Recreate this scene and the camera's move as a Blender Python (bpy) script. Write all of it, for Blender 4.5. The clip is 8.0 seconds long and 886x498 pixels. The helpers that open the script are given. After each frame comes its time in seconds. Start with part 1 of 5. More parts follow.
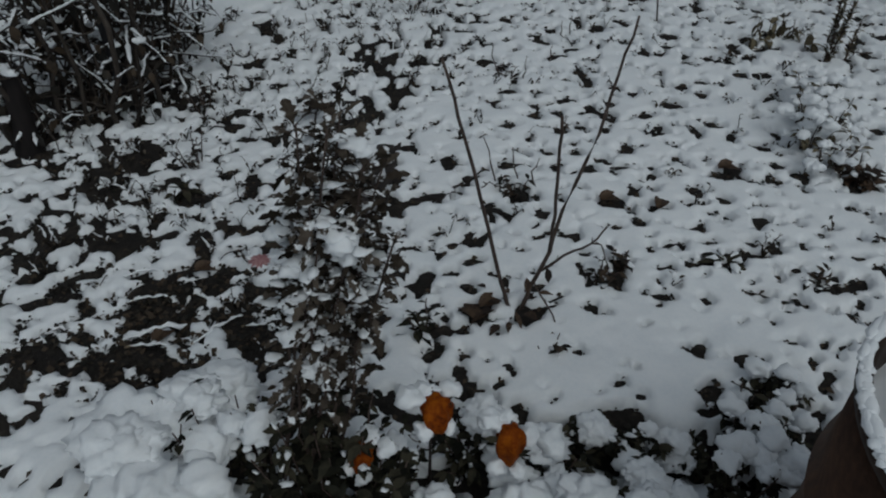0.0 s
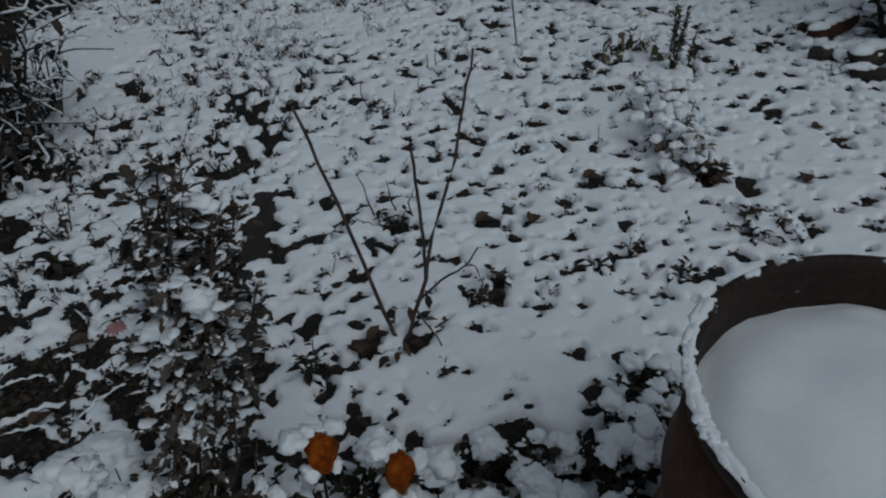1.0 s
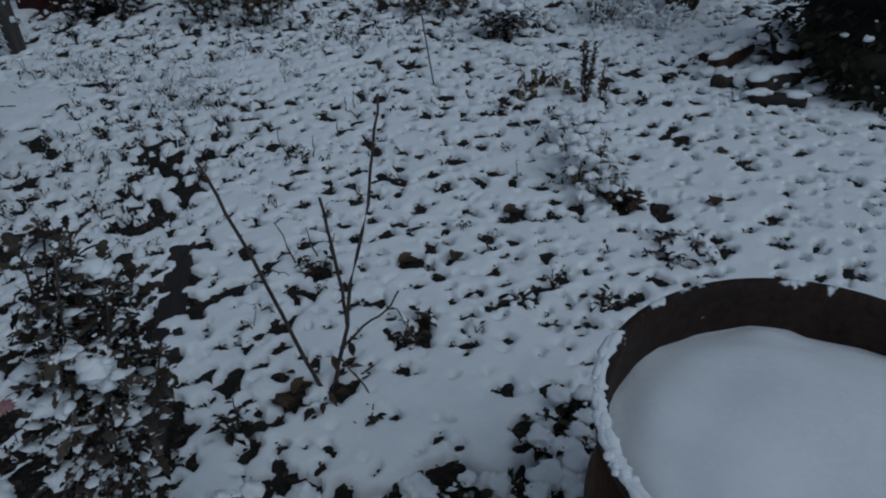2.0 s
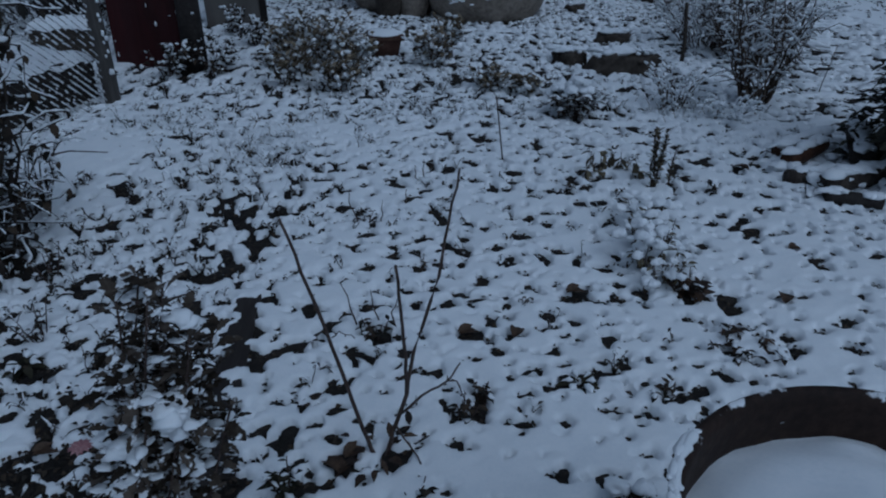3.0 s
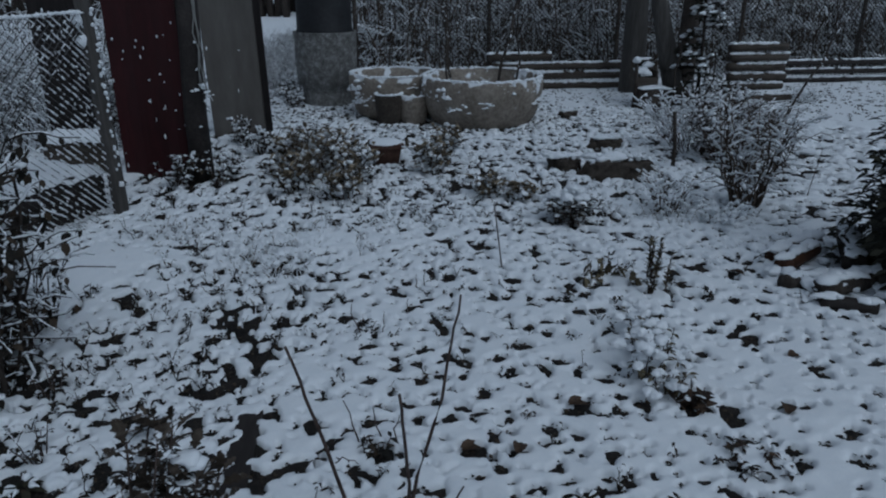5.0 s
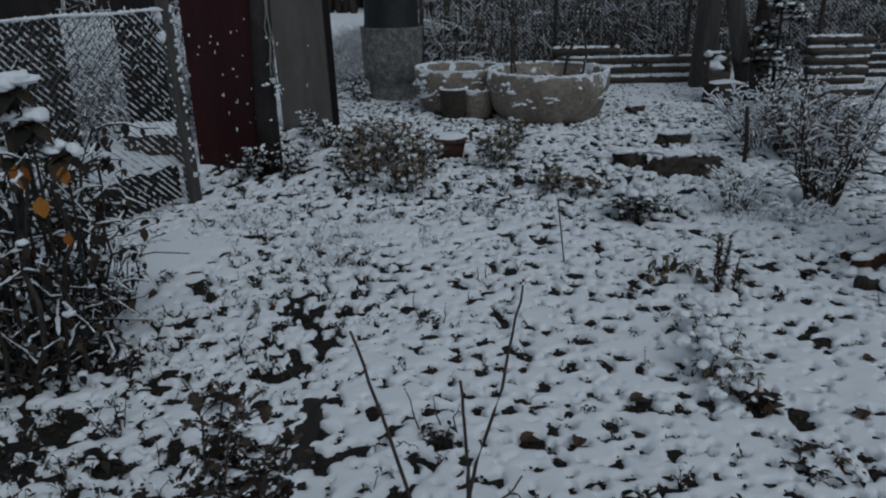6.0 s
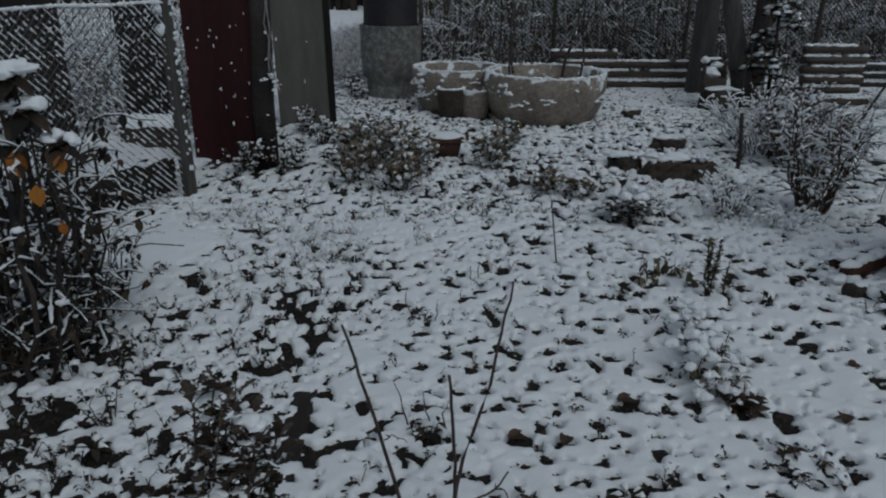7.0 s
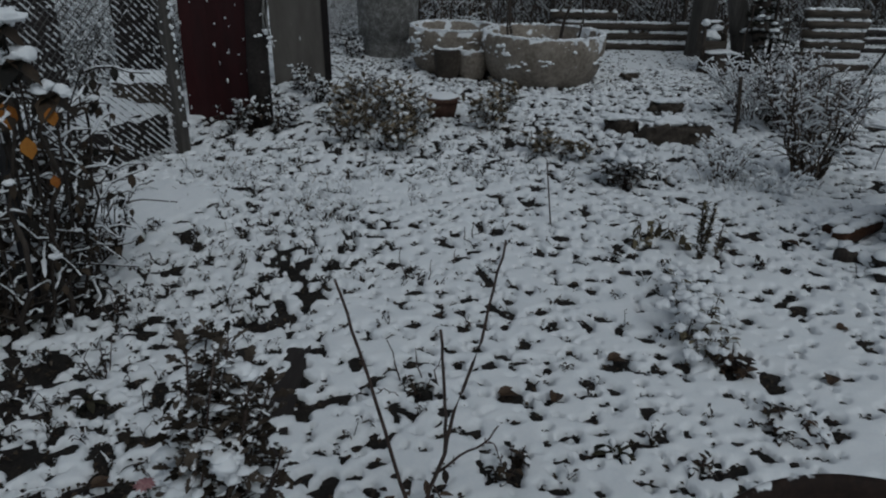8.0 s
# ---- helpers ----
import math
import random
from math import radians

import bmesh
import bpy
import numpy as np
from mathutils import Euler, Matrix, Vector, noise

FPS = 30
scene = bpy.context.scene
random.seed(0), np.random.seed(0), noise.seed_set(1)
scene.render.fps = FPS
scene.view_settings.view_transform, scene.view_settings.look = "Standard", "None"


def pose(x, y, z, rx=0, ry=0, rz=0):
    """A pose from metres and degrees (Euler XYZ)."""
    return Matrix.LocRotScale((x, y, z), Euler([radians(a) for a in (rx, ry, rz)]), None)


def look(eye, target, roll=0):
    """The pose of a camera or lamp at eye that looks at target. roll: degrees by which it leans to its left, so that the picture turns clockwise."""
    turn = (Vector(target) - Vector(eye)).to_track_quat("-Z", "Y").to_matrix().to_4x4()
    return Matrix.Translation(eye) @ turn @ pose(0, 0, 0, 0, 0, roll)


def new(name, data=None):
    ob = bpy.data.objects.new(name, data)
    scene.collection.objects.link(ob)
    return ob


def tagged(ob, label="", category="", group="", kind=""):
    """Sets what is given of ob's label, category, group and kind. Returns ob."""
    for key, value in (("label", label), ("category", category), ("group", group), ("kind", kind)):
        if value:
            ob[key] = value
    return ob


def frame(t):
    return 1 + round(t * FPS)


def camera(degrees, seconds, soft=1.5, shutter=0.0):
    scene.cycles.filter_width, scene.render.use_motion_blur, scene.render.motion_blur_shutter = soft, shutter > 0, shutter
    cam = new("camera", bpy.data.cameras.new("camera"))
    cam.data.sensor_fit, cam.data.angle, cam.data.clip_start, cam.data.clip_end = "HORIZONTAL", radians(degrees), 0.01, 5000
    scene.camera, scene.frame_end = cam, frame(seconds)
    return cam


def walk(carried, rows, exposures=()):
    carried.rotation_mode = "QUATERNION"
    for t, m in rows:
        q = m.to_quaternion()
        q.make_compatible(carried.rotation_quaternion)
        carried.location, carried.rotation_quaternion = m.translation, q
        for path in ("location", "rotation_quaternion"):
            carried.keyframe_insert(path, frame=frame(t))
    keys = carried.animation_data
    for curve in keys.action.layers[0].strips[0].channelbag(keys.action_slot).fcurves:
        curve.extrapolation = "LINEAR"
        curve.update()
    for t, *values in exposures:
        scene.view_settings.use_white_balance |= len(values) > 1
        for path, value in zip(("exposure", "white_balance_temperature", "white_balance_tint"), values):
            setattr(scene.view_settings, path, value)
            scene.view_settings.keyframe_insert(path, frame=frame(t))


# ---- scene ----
cam = camera(64.0, 8.0, soft=2.05)
PATH = [
    (0, (0.301, 0.24, 1.539), (0.185, 1.786, 0.276), -0.1),
    (0.5, (0.367, 0.223, 1.576), (0.385, 1.86, 0.427), 0.0),
    (1, (0.411, 0.205, 1.573), (0.538, 1.801, 0.374), -2.0),
    (1.5, (0.465, 0.212, 1.561), (0.716, 1.766, 0.327), -3.3),
    (1.7, (0.473, 0.218, 1.566), (0.779, 1.791, 0.37), -2.0),
    (2.8, (0.429, 0.221, 1.603), (0.666, 1.95, 0.627), 0.5),
    (3, (0.416, 0.226, 1.599), (0.605, 1.972, 0.642), 0.4),
    (3.5, (0.409, 0.217, 1.632), (0.603, 1.982, 0.713), -0.1),
    (4, (0.42, 0.221, 1.678), (0.712, 2.028, 0.872), 0.7),
    (4.2, (0.42, 0.239, 1.673), (0.712, 2.056, 0.889), 0.7),
    (5.3, (0.406, 0.205, 1.703), (0.557, 2.069, 0.993), -0.6),
    (5.5, (0.41, 0.202, 1.695), (0.528, 2.064, 0.974), -0.8),
    (6, (0.401, 0.188, 1.691), (0.43, 2.051, 0.963), -1.0),
    (6.5, (0.402, 0.169, 1.693), (0.401, 2.03, 0.96), -0.0),
    (7, (0.406, 0.161, 1.693), (0.451, 2.023, 0.964), 0.5),
    (7.5, (0.41, 0.151, 1.693), (0.491, 1.997, 0.927), 1.0),
    (8, (0.412, 0.151, 1.676), (0.471, 1.973, 0.852), 1.4),
]
EXPOSURES = [
    (0.0, -0.34, 6000, 2), (0.5, -0.45, 5850, 2), (1.0, -0.54, 5750, 2), (1.7, -0.63, 5500, 2), (2.8, -0.74, 4700, 4), (3.5, -0.74, 4740, 4), (4.2, -0.75, 4980, 4),
    (5.3, -0.45, 5300, 3), (5.5, -0.45, 5400, 3), (6.0, -0.47, 5600, 3), (6.5, -0.47, 5720, 3), (8.0, -0.49, 5880, 3),
]
walk(cam, [(t, look(eye, target, roll)) for t, eye, target, roll in PATH], EXPOSURES)

# ---- world and light: a dull winter day under an even, overcast sky ----
SUN_UP, SUN_ROUND = 56.0, 150.0
world = bpy.data.worlds.new("overcast")
scene.world = world
world.use_nodes = True
wn, wl = world.node_tree.nodes, world.node_tree.links
sky = wn.new("ShaderNodeTexSky")
sky.sky_type, sky.sun_disc = "NISHITA", False
sky.sun_elevation, sky.sun_rotation = radians(SUN_UP), radians(SUN_ROUND)
sky.dust_density, sky.air_density = 4.0, 1.0
grey = wn.new("ShaderNodeHueSaturation")
grey.inputs["Saturation"].default_value = 0.35
wl.new(sky.outputs["Color"], grey.inputs["Color"])
wl.new(grey.outputs["Color"], wn["Background"].inputs["Color"])
wn["Background"].inputs["Strength"].default_value = 0.068

sun_data = bpy.data.lights.new("sun", "SUN")
sun_data.energy, sun_data.angle, sun_data.color = 0.22, radians(60), (1.0, 0.97, 0.93)
sun = new("sun", sun_data)
sun.matrix_world = pose(0, 0, 30, 90 - SUN_UP, 0, 180 - SUN_ROUND)


# ---- materials ----
def ramp_of(nodes, links, fac, stops):
    node = nodes.new("ShaderNodeValToRGB")
    while len(node.color_ramp.elements) < len(stops):
        node.color_ramp.elements.new(0.5)
    for element, (place, colour) in zip(node.color_ramp.elements, stops):
        element.position, element.color = place, (*colour, 1)
    links.new(fac, node.inputs["Fac"])
    return node.outputs["Color"]


def surface(name, dark, mid, light, grain=30.0, patch=4.0, rough=0.8, bump=0.3, depth=0.004, metal=0.0, stretch=(1, 1, 1), island=0.0, sheen=0.0, snow=0.0, snow_scale=18.0, shine=0.3):
    """A weathered surface with patches, grain, relief and, where snow is above 0, snow dust on it."""
    m = bpy.data.materials.new(name)
    m.use_nodes = True
    n, l = m.node_tree.nodes, m.node_tree.links
    bsdf = n["Principled BSDF"]
    coords, shift = n.new("ShaderNodeTexCoord"), n.new("ShaderNodeMapping")
    shift.inputs["Scale"].default_value = stretch
    info = n.new("ShaderNodeObjectInfo")
    l.new(coords.outputs["Object"], shift.inputs["Vector"])
    l.new(info.outputs["Random"], shift.inputs["Location"])
    big, small = n.new("ShaderNodeTexNoise"), n.new("ShaderNodeTexNoise")
    for node, scale, detail in ((big, patch, 4.0), (small, grain, 6.0)):
        node.inputs["Scale"].default_value, node.inputs["Detail"].default_value = scale, detail
        node.inputs["Roughness"].default_value = 0.62
        l.new(shift.outputs["Vector"], node.inputs["Vector"])
    add = n.new("ShaderNodeMath")
    add.operation = "MULTIPLY_ADD"
    add.inputs[1].default_value = 0.5
    l.new(small.outputs["Fac"], add.inputs[0])
    half = n.new("ShaderNodeMath")
    half.operation = "MULTIPLY"
    half.inputs[1].default_value = 0.5
    l.new(big.outputs["Fac"], half.inputs[0])
    l.new(half.outputs[0], add.inputs[2])
    fac = add.outputs[0]
    if island:
        geo, mix = n.new("ShaderNodeNewGeometry"), n.new("ShaderNodeMath")
        mix.operation = "MULTIPLY_ADD"
        centre = n.new("ShaderNodeMath")
        centre.operation = "SUBTRACT"
        centre.inputs[1].default_value = 0.5
        l.new(geo.outputs["Random Per Island"], centre.inputs[0])
        l.new(centre.outputs[0], mix.inputs[0])
        mix.inputs[1].default_value = island
        l.new(fac, mix.inputs[2])
        fac = mix.outputs[0]
    colour = ramp_of(n, l, fac, [(0.33, dark), (0.5, mid), (0.67, light)])
    roughness = None
    if snow:
        dust = n.new("ShaderNodeTexNoise")
        dust.inputs["Scale"].default_value, dust.inputs["Detail"].default_value = snow_scale, 5.0
        l.new(coords.outputs["Object"], dust.inputs["Vector"])
        geo2, sep, up = n.new("ShaderNodeNewGeometry"), n.new("ShaderNodeSeparateXYZ"), n.new("ShaderNodeMath")
        l.new(geo2.outputs["Normal"], sep.inputs[0])
        up.operation = "MULTIPLY_ADD"
        up.inputs[1].default_value = 0.22
        l.new(sep.outputs["Z"], up.inputs[0])
        l.new(dust.outputs["Fac"], up.inputs[2])
        edge = n.new("ShaderNodeMapRange")
        edge.inputs["From Min"].default_value, edge.inputs["From Max"].default_value = 0.78 - 0.4 * snow, 0.84 - 0.4 * snow
        l.new(up.outputs[0], edge.inputs["Value"])
        cover = n.new("ShaderNodeMix")
        cover.data_type = "RGBA"
        l.new(edge.outputs["Result"], cover.inputs["Factor"])
        l.new(colour, cover.inputs["A"])
        cover.inputs["B"].default_value = (0.84, 0.86, 0.88, 1)
        colour = cover.outputs["Result"]
    l.new(colour, bsdf.inputs["Base Color"])
    bsdf.inputs["Roughness"].default_value, bsdf.inputs["Metallic"].default_value = rough, metal
    bsdf.inputs["Specular IOR Level"].default_value = shine
    relief = n.new("ShaderNodeBump")
    relief.inputs["Strength"].default_value, relief.inputs["Distance"].default_value = bump, depth
    l.new(small.outputs["Fac"], relief.inputs["Height"])
    l.new(relief.outputs["Normal"], bsdf.inputs["Normal"])
    return m


SNOW = surface("fresh_snow", (0.80, 0.83, 0.86), (0.86, 0.88, 0.90), (0.90, 0.91, 0.92), 90, 9, 0.8, 0.22, 0.004, shine=0.15)
SOIL = surface("wet_soil", (0.007, 0.006, 0.0055), (0.017, 0.014, 0.012), (0.042, 0.033, 0.026), 60, 9, 0.9, 0.8, 0.012)
LITTER = surface("dead_leaves", (0.008, 0.007, 0.005), (0.021, 0.017, 0.012), (0.055, 0.038, 0.024), 60, 20, 0.7, 0.3, island=0.5)
BROWN_LEAF = surface("brown_leaf", (0.016, 0.010, 0.007), (0.038, 0.023, 0.015), (0.08, 0.05, 0.03), 80, 20, 0.65, 0.3, island=0.5)
GREEN_LEAF = surface("dull_green_leaf", (0.008, 0.008, 0.006), (0.021, 0.021, 0.014), (0.05, 0.045, 0.03), 70, 14, 0.75, 0.3, island=0.5, shine=0.12)
OLIVE_LEAF = surface("olive_brown_leaf", (0.045, 0.037, 0.022), (0.105, 0.086, 0.050), (0.19, 0.16, 0.10), 70, 14, 0.7, 0.3, island=0.5)
TAN_LEAF = surface("tan_withered_leaf", (0.06, 0.047, 0.03), (0.145, 0.115, 0.073), (0.25, 0.205, 0.14), 70, 14, 0.75, 0.3, island=0.5)
BROWN_STEM = surface("brown_stem", (0.04, 0.028, 0.02), (0.085, 0.062, 0.046), (0.15, 0.115, 0.088), 90, 12, 0.75, 0.3, island=0.4)
MUM_LEAF = surface("withered_mum_leaf", (0.018, 0.014, 0.010), (0.042, 0.033, 0.025), (0.092, 0.075, 0.060), 70, 14, 0.8, 0.3, island=0.5, shine=0.12, snow=0.06, snow_scale=42)
ORANGE_LEAF = surface("orange_leaf", (0.16, 0.045, 0.006), (0.27, 0.09, 0.010), (0.36, 0.15, 0.02), 60, 12, 0.6, 0.3, island=0.4)
PETAL = surface("orange_pod", (0.07, 0.012, 0.002), (0.19, 0.040, 0.002), (0.30, 0.082, 0.003), 60, 30, 0.7, 0.2, shine=0.08)
PINK = surface("pink_petal", (0.22, 0.10, 0.11), (0.32, 0.16, 0.17), (0.42, 0.24, 0.24), 90, 20, 0.6, 0.2, island=0.35)
BARK = surface("dark_bark", (0.018, 0.014, 0.012), (0.045, 0.036, 0.030), (0.09, 0.075, 0.062), 45, 6, 0.85, 0.8, 0.008, stretch=(1, 1, 0.3))
TWIG = surface("brown_twig", (0.03, 0.020, 0.017), (0.065, 0.045, 0.038), (0.12, 0.09, 0.075), 120, 20, 0.7, 0.4)
STRAW = surface("dry_stalk", (0.09, 0.065, 0.04), (0.17, 0.13, 0.085), (0.27, 0.21, 0.14), 90, 12, 0.8, 0.3, island=0.4)
WOOD = surface("weathered_wood", (0.030, 0.024, 0.019), (0.066, 0.054, 0.043), (0.115, 0.097, 0.080), 40, 5, 0.8, 0.5, 0.004, stretch=(0.12, 1, 1))
DARK_WOOD = surface("wet_dark_wood", (0.012, 0.010, 0.009), (0.027, 0.022, 0.020), (0.052, 0.044, 0.040), 40, 6, 0.75, 0.5, 0.004, stretch=(1, 0.15, 1))
POST_WOOD = surface("grey_post", (0.04, 0.036, 0.033), (0.072, 0.066, 0.06), (0.115, 0.105, 0.097), 40, 6, 0.8, 0.5, 0.004, stretch=(1, 1, 0.12))
BLACK = surface("black_boards", (0.008, 0.0065, 0.0065), (0.017, 0.013, 0.0125), (0.034, 0.028, 0.026), 40, 6, 0.8, 0.4, stretch=(1, 1, 0.2))
RED = surface("dull_red_paint", (0.019, 0.0018, 0.0024), (0.031, 0.003, 0.004), (0.046, 0.006, 0.007), 14, 2, 0.6, 0.15, 0.002, stretch=(1, 1, 0.3))
ZINC = surface("grey_sheet", (0.078, 0.071, 0.064), (0.110, 0.100, 0.090), (0.146, 0.134, 0.122), 10, 1.6, 0.6, 0.1, 0.002, stretch=(1, 1, 0.25))
RUST = surface("rusty_iron", (0.028, 0.014, 0.009), (0.062, 0.029, 0.016), (0.105, 0.052, 0.028), 55, 6, 0.75, 0.6, 0.003, metal=0.2)
# Darker tones than rusty_iron; used on the rim and upper inner wall.
RUST_RIM = surface("darker_rusty_iron_with_frost", (0.011, 0.007, 0.006), (0.025, 0.015, 0.011), (0.05, 0.030, 0.021), 55, 6, 0.75, 0.6, 0.003, metal=0.2, snow=0.02, snow_scale=24)
CONCRETE = surface("stained_concrete", (0.125, 0.105, 0.084), (0.24, 0.206, 0.170), (0.35, 0.31, 0.262), 24, 3, 0.85, 0.5, 0.006, snow=0.42, snow_scale=6)
TERRACOTTA = surface("terracotta", (0.045, 0.024, 0.018), (0.075, 0.039, 0.028), (0.11, 0.062, 0.045), 40, 8, 0.8, 0.4)
STONE = surface("brown_stone", (0.028, 0.022, 0.018), (0.055, 0.045, 0.036), (0.10, 0.083, 0.067), 30, 6, 0.85, 0.7, 0.008)
PALE_CORD = surface("pale_frayed_cord", (0.16, 0.155, 0.145), (0.26, 0.255, 0.24), (0.38, 0.37, 0.35), 90, 12, 0.8, 0.3)
WIRE = surface("wire", (0.04, 0.038, 0.036), (0.085, 0.08, 0.075), (0.18, 0.175, 0.17), 60, 30, 0.6, 0.1, metal=0.2)
WATTLE = surface("frosted_mesh", (0.07, 0.067, 0.062), (0.20, 0.195, 0.185), (0.46, 0.46, 0.45), 60, 14, 0.85, 1.0, 0.03)
PLASTIC = surface("black_plastic", (0.010, 0.010, 0.011), (0.018, 0.018, 0.020), (0.03, 0.03, 0.032), 20, 4, 0.55, 0.1)
NEEDLE = surface("dark_needles", (0.007, 0.007, 0.005), (0.018, 0.018, 0.012), (0.042, 0.04, 0.026), 60, 10, 0.7, 0.3, island=0.5)


# ---- shaping helpers ----
def ico(level):
    bm = bmesh.new()
    bmesh.ops.create_icosphere(bm, subdivisions=level, radius=1)
    bm.verts.index_update()
    v, f = np.array([p.co[:] for p in bm.verts]), [[p.index for p in face.verts] for face in bm.faces]
    bm.free()
    return v, f


BALLS = {1: ico(1), 2: ico(2), 3: ico(3), 4: ico(4)}


def lumpy(level, seed):
    """A ball pushed in and out at three sizes, as snow that has settled on leaves."""
    out = []
    for p in BALLS[level][0]:
        c = Vector(p)
        k = 1 + 0.42 * noise.noise(c * 1.1 + Vector((seed * 7.1, 0, 0))) + 0.26 * noise.noise(c * 2.6 + Vector((0, seed * 3.3, 0))) + 0.17 * noise.noise(c * 5.0 + Vector((0, 0, seed))) + 0.12 * noise.noise(c * 11.0 + Vector((seed, seed, 0)))
        out.append(c * k)
    return np.array(out)


LUMPS = {level: [lumpy(level, s + 1) for s in range(8)] for level in (1, 2, 3)}


def fluffy(level, seed):
    """A cushion of loose snow, rough down to its crumbs."""
    out = []
    for p in BALLS[level][0]:
        c = Vector(p)
        at, k = Vector((seed * 5.7, seed * 1.9, 0)), 1.0
        for size, amount in ((1.0, 0.42), (2.2, 0.32), (4.6, 0.22), (9.5, 0.16), (19.0, 0.10)):
            k += amount * noise.noise(c * size + at)
        out.append(c * max(0.3, k))
    return np.array(out)


FLUFF = {level: [fluffy(level, s + 1) for s in range(7)] for level in (2, 3, 4)}


class Soup:
    """Vertices and faces gathered for one mesh."""

    def __init__(self, seed=0):
        self.v, self.f, self.rng = [], [], np.random.default_rng(seed)

    def add(self, verts, faces):
        start = len(self.v)
        self.v.extend([tuple(p) for p in verts])
        self.f.extend([[i + start for i in face] for face in faces])

    def tube(self, points, r0, r1=None, sides=5, caps=True):
        points = [Vector(p) for p in points]
        r1 = r0 if r1 is None else r1
        rings, last = [], len(points) - 1
        for i, p in enumerate(points):
            way = (points[min(i + 1, last)] - points[max(i - 1, 0)]).normalized()
            side = way.cross(Vector((0.31, 0.17, 1.0)) if abs(way.z) < 0.95 else Vector((1, 0.2, 0))).normalized()
            other, r = way.cross(side), r0 + (r1 - r0) * i / max(last, 1)
            rings += [p + (side * math.cos(a) + other * math.sin(a)) * r for a in (2 * math.pi * k / sides for k in range(sides))]
        faces = [[i * sides + k, i * sides + (k + 1) % sides, (i + 1) * sides + (k + 1) % sides, (i + 1) * sides + k] for i in range(last) for k in range(sides)]
        if caps:
            faces += [list(range(sides))[::-1], [last * sides + k for k in range(sides)]]
        self.add(rings, faces)

    def leaf(self, at, way, up, length, width, cup=0.25, droop=0.2):
        at, way, up = Vector(at), Vector(way).normalized(), Vector(up)
        side = way.cross(up)
        side = side.normalized() if side.length > 1e-4 else Vector((1, 0, 0))
        up = side.cross(way)
        rows = [(0.0, 0.08), (0.3, 0.85), (0.62, 0.9), (1.0, 0.06)]
        verts = []
        for s, w in rows:
            mid = at + way * (length * s) - up * (droop * length * s * s)
            verts += [mid - side * (width * w / 2) + up * (cup * width * w / 2), mid, mid + side * (width * w / 2) + up * (cup * width * w / 2)]
        faces = []
        for i in range(3):
            a = 3 * i
            faces += [[a, a + 1, a + 4, a + 3], [a + 1, a + 2, a + 5, a + 4]]
        self.add(verts, faces)

    def blob(self, at, size, lump=0.18, level=2, flat=0.0):
        f = BALLS[level][1]
        if level in LUMPS and lump > 0.1:
            v = LUMPS[level][self.rng.integers(0, 8)]
            a = self.rng.uniform(0, 6.28)
            c, s = math.cos(a), math.sin(a)
            v = np.stack([c * v[:, 0] - s * v[:, 1], s * v[:, 0] + c * v[:, 1], v[:, 2]], -1)
        else:
            v = BALLS[level][0]
            ph, fr = self.rng.uniform(0, 6.28, 3), self.rng.uniform(1.6, 4.2, (3, 3))
            v = v * (1 + lump * sum(np.sin(v @ fr[:, k] * (1.0 + 0.7 * k) + ph[k]) for k in range(3)) / 3)[:, None]
        p = v * np.array(size)
        if flat:
            low = p[:, 2] < 0
            p[low, 2] *= 1 - flat
        self.add(p + np.array(at), f)

    def pad(self, at, way, length, width, thick, level=2):
        """An uneven cushion of snow lying along a leaf."""
        v = LUMPS[level][self.rng.integers(0, 8)] * np.array((length / 2, width / 2, thick))
        v[:, 2] = np.where(v[:, 2] < 0, v[:, 2] * 0.35, v[:, 2])
        way = Vector(way).normalized()
        side = way.cross(Vector((0, 0, 1)))
        side = side.normalized() if side.length > 1e-3 else Vector((1, 0, 0))
        m = np.array([way, side, side.cross(way)])
        self.add(v @ m + np.array(at), BALLS[level][1])

    def mantle(self, at, size, level=3):
        """A rough cushion of snow, turned at random."""
        v = FLUFF[level][self.rng.integers(0, 7)]
        a = self.rng.uniform(0, 6.28)
        c, s = math.cos(a), math.sin(a)
        v = np.stack([c * v[:, 0] - s * v[:, 1], s * v[:, 0] + c * v[:, 1], np.where(v[:, 2] < 0, 0.5 * v[:, 2], v[:, 2])], -1)
        self.add(v * np.array(size) + np.array(at), BALLS[level][1])

    def crumbs(self, at, size, n, level=2):
        """A heap of small lumps that reads as loose, crumbling snow."""
        for k in range(n):
            d = self.rng.normal(0, 0.5, 3) * np.array((size, size, size * 0.45))
            w = size * self.rng.uniform(0.22, 0.62)
            self.blob(np.array(at) + d, (w * self.rng.uniform(0.8, 1.3), w * self.rng.uniform(0.8, 1.3), w * 0.75), 0.3, level, 0.3)

    def ridge(self, points, w):
        """A broken, uneven ridge of snow that lies along a branch or stalk."""
        points = [Vector(p) for p in points]
        fine = [points[0]]
        for a, b in zip(points, points[1:]):
            k = max(1, int((b - a).length / (w * 1.6)))
            fine += [a.lerp(b, (i + 1) / k) for i in range(k)]
        sides, rings = 6, []
        size = w * self.rng.uniform(0.35, 1.25, len(fine))
        size[0] = size[-1] = w * 0.15
        for i, p in enumerate(fine):
            way = (fine[min(i + 1, len(fine) - 1)] - fine[max(i - 1, 0)]).normalized()
            side = way.cross(Vector((0, 0, 1)))
            side = side.normalized() if side.length > 1e-3 else Vector((1, 0, 0))
            up = side.cross(way)
            for k in range(sides):
                a = 2 * math.pi * k / sides
                r = size[i] * self.rng.uniform(0.8, 1.2)
                rings.append(p + up * (0.35 * size[i]) + side * (math.cos(a) * r) + up * (math.sin(a) * r * 0.75))
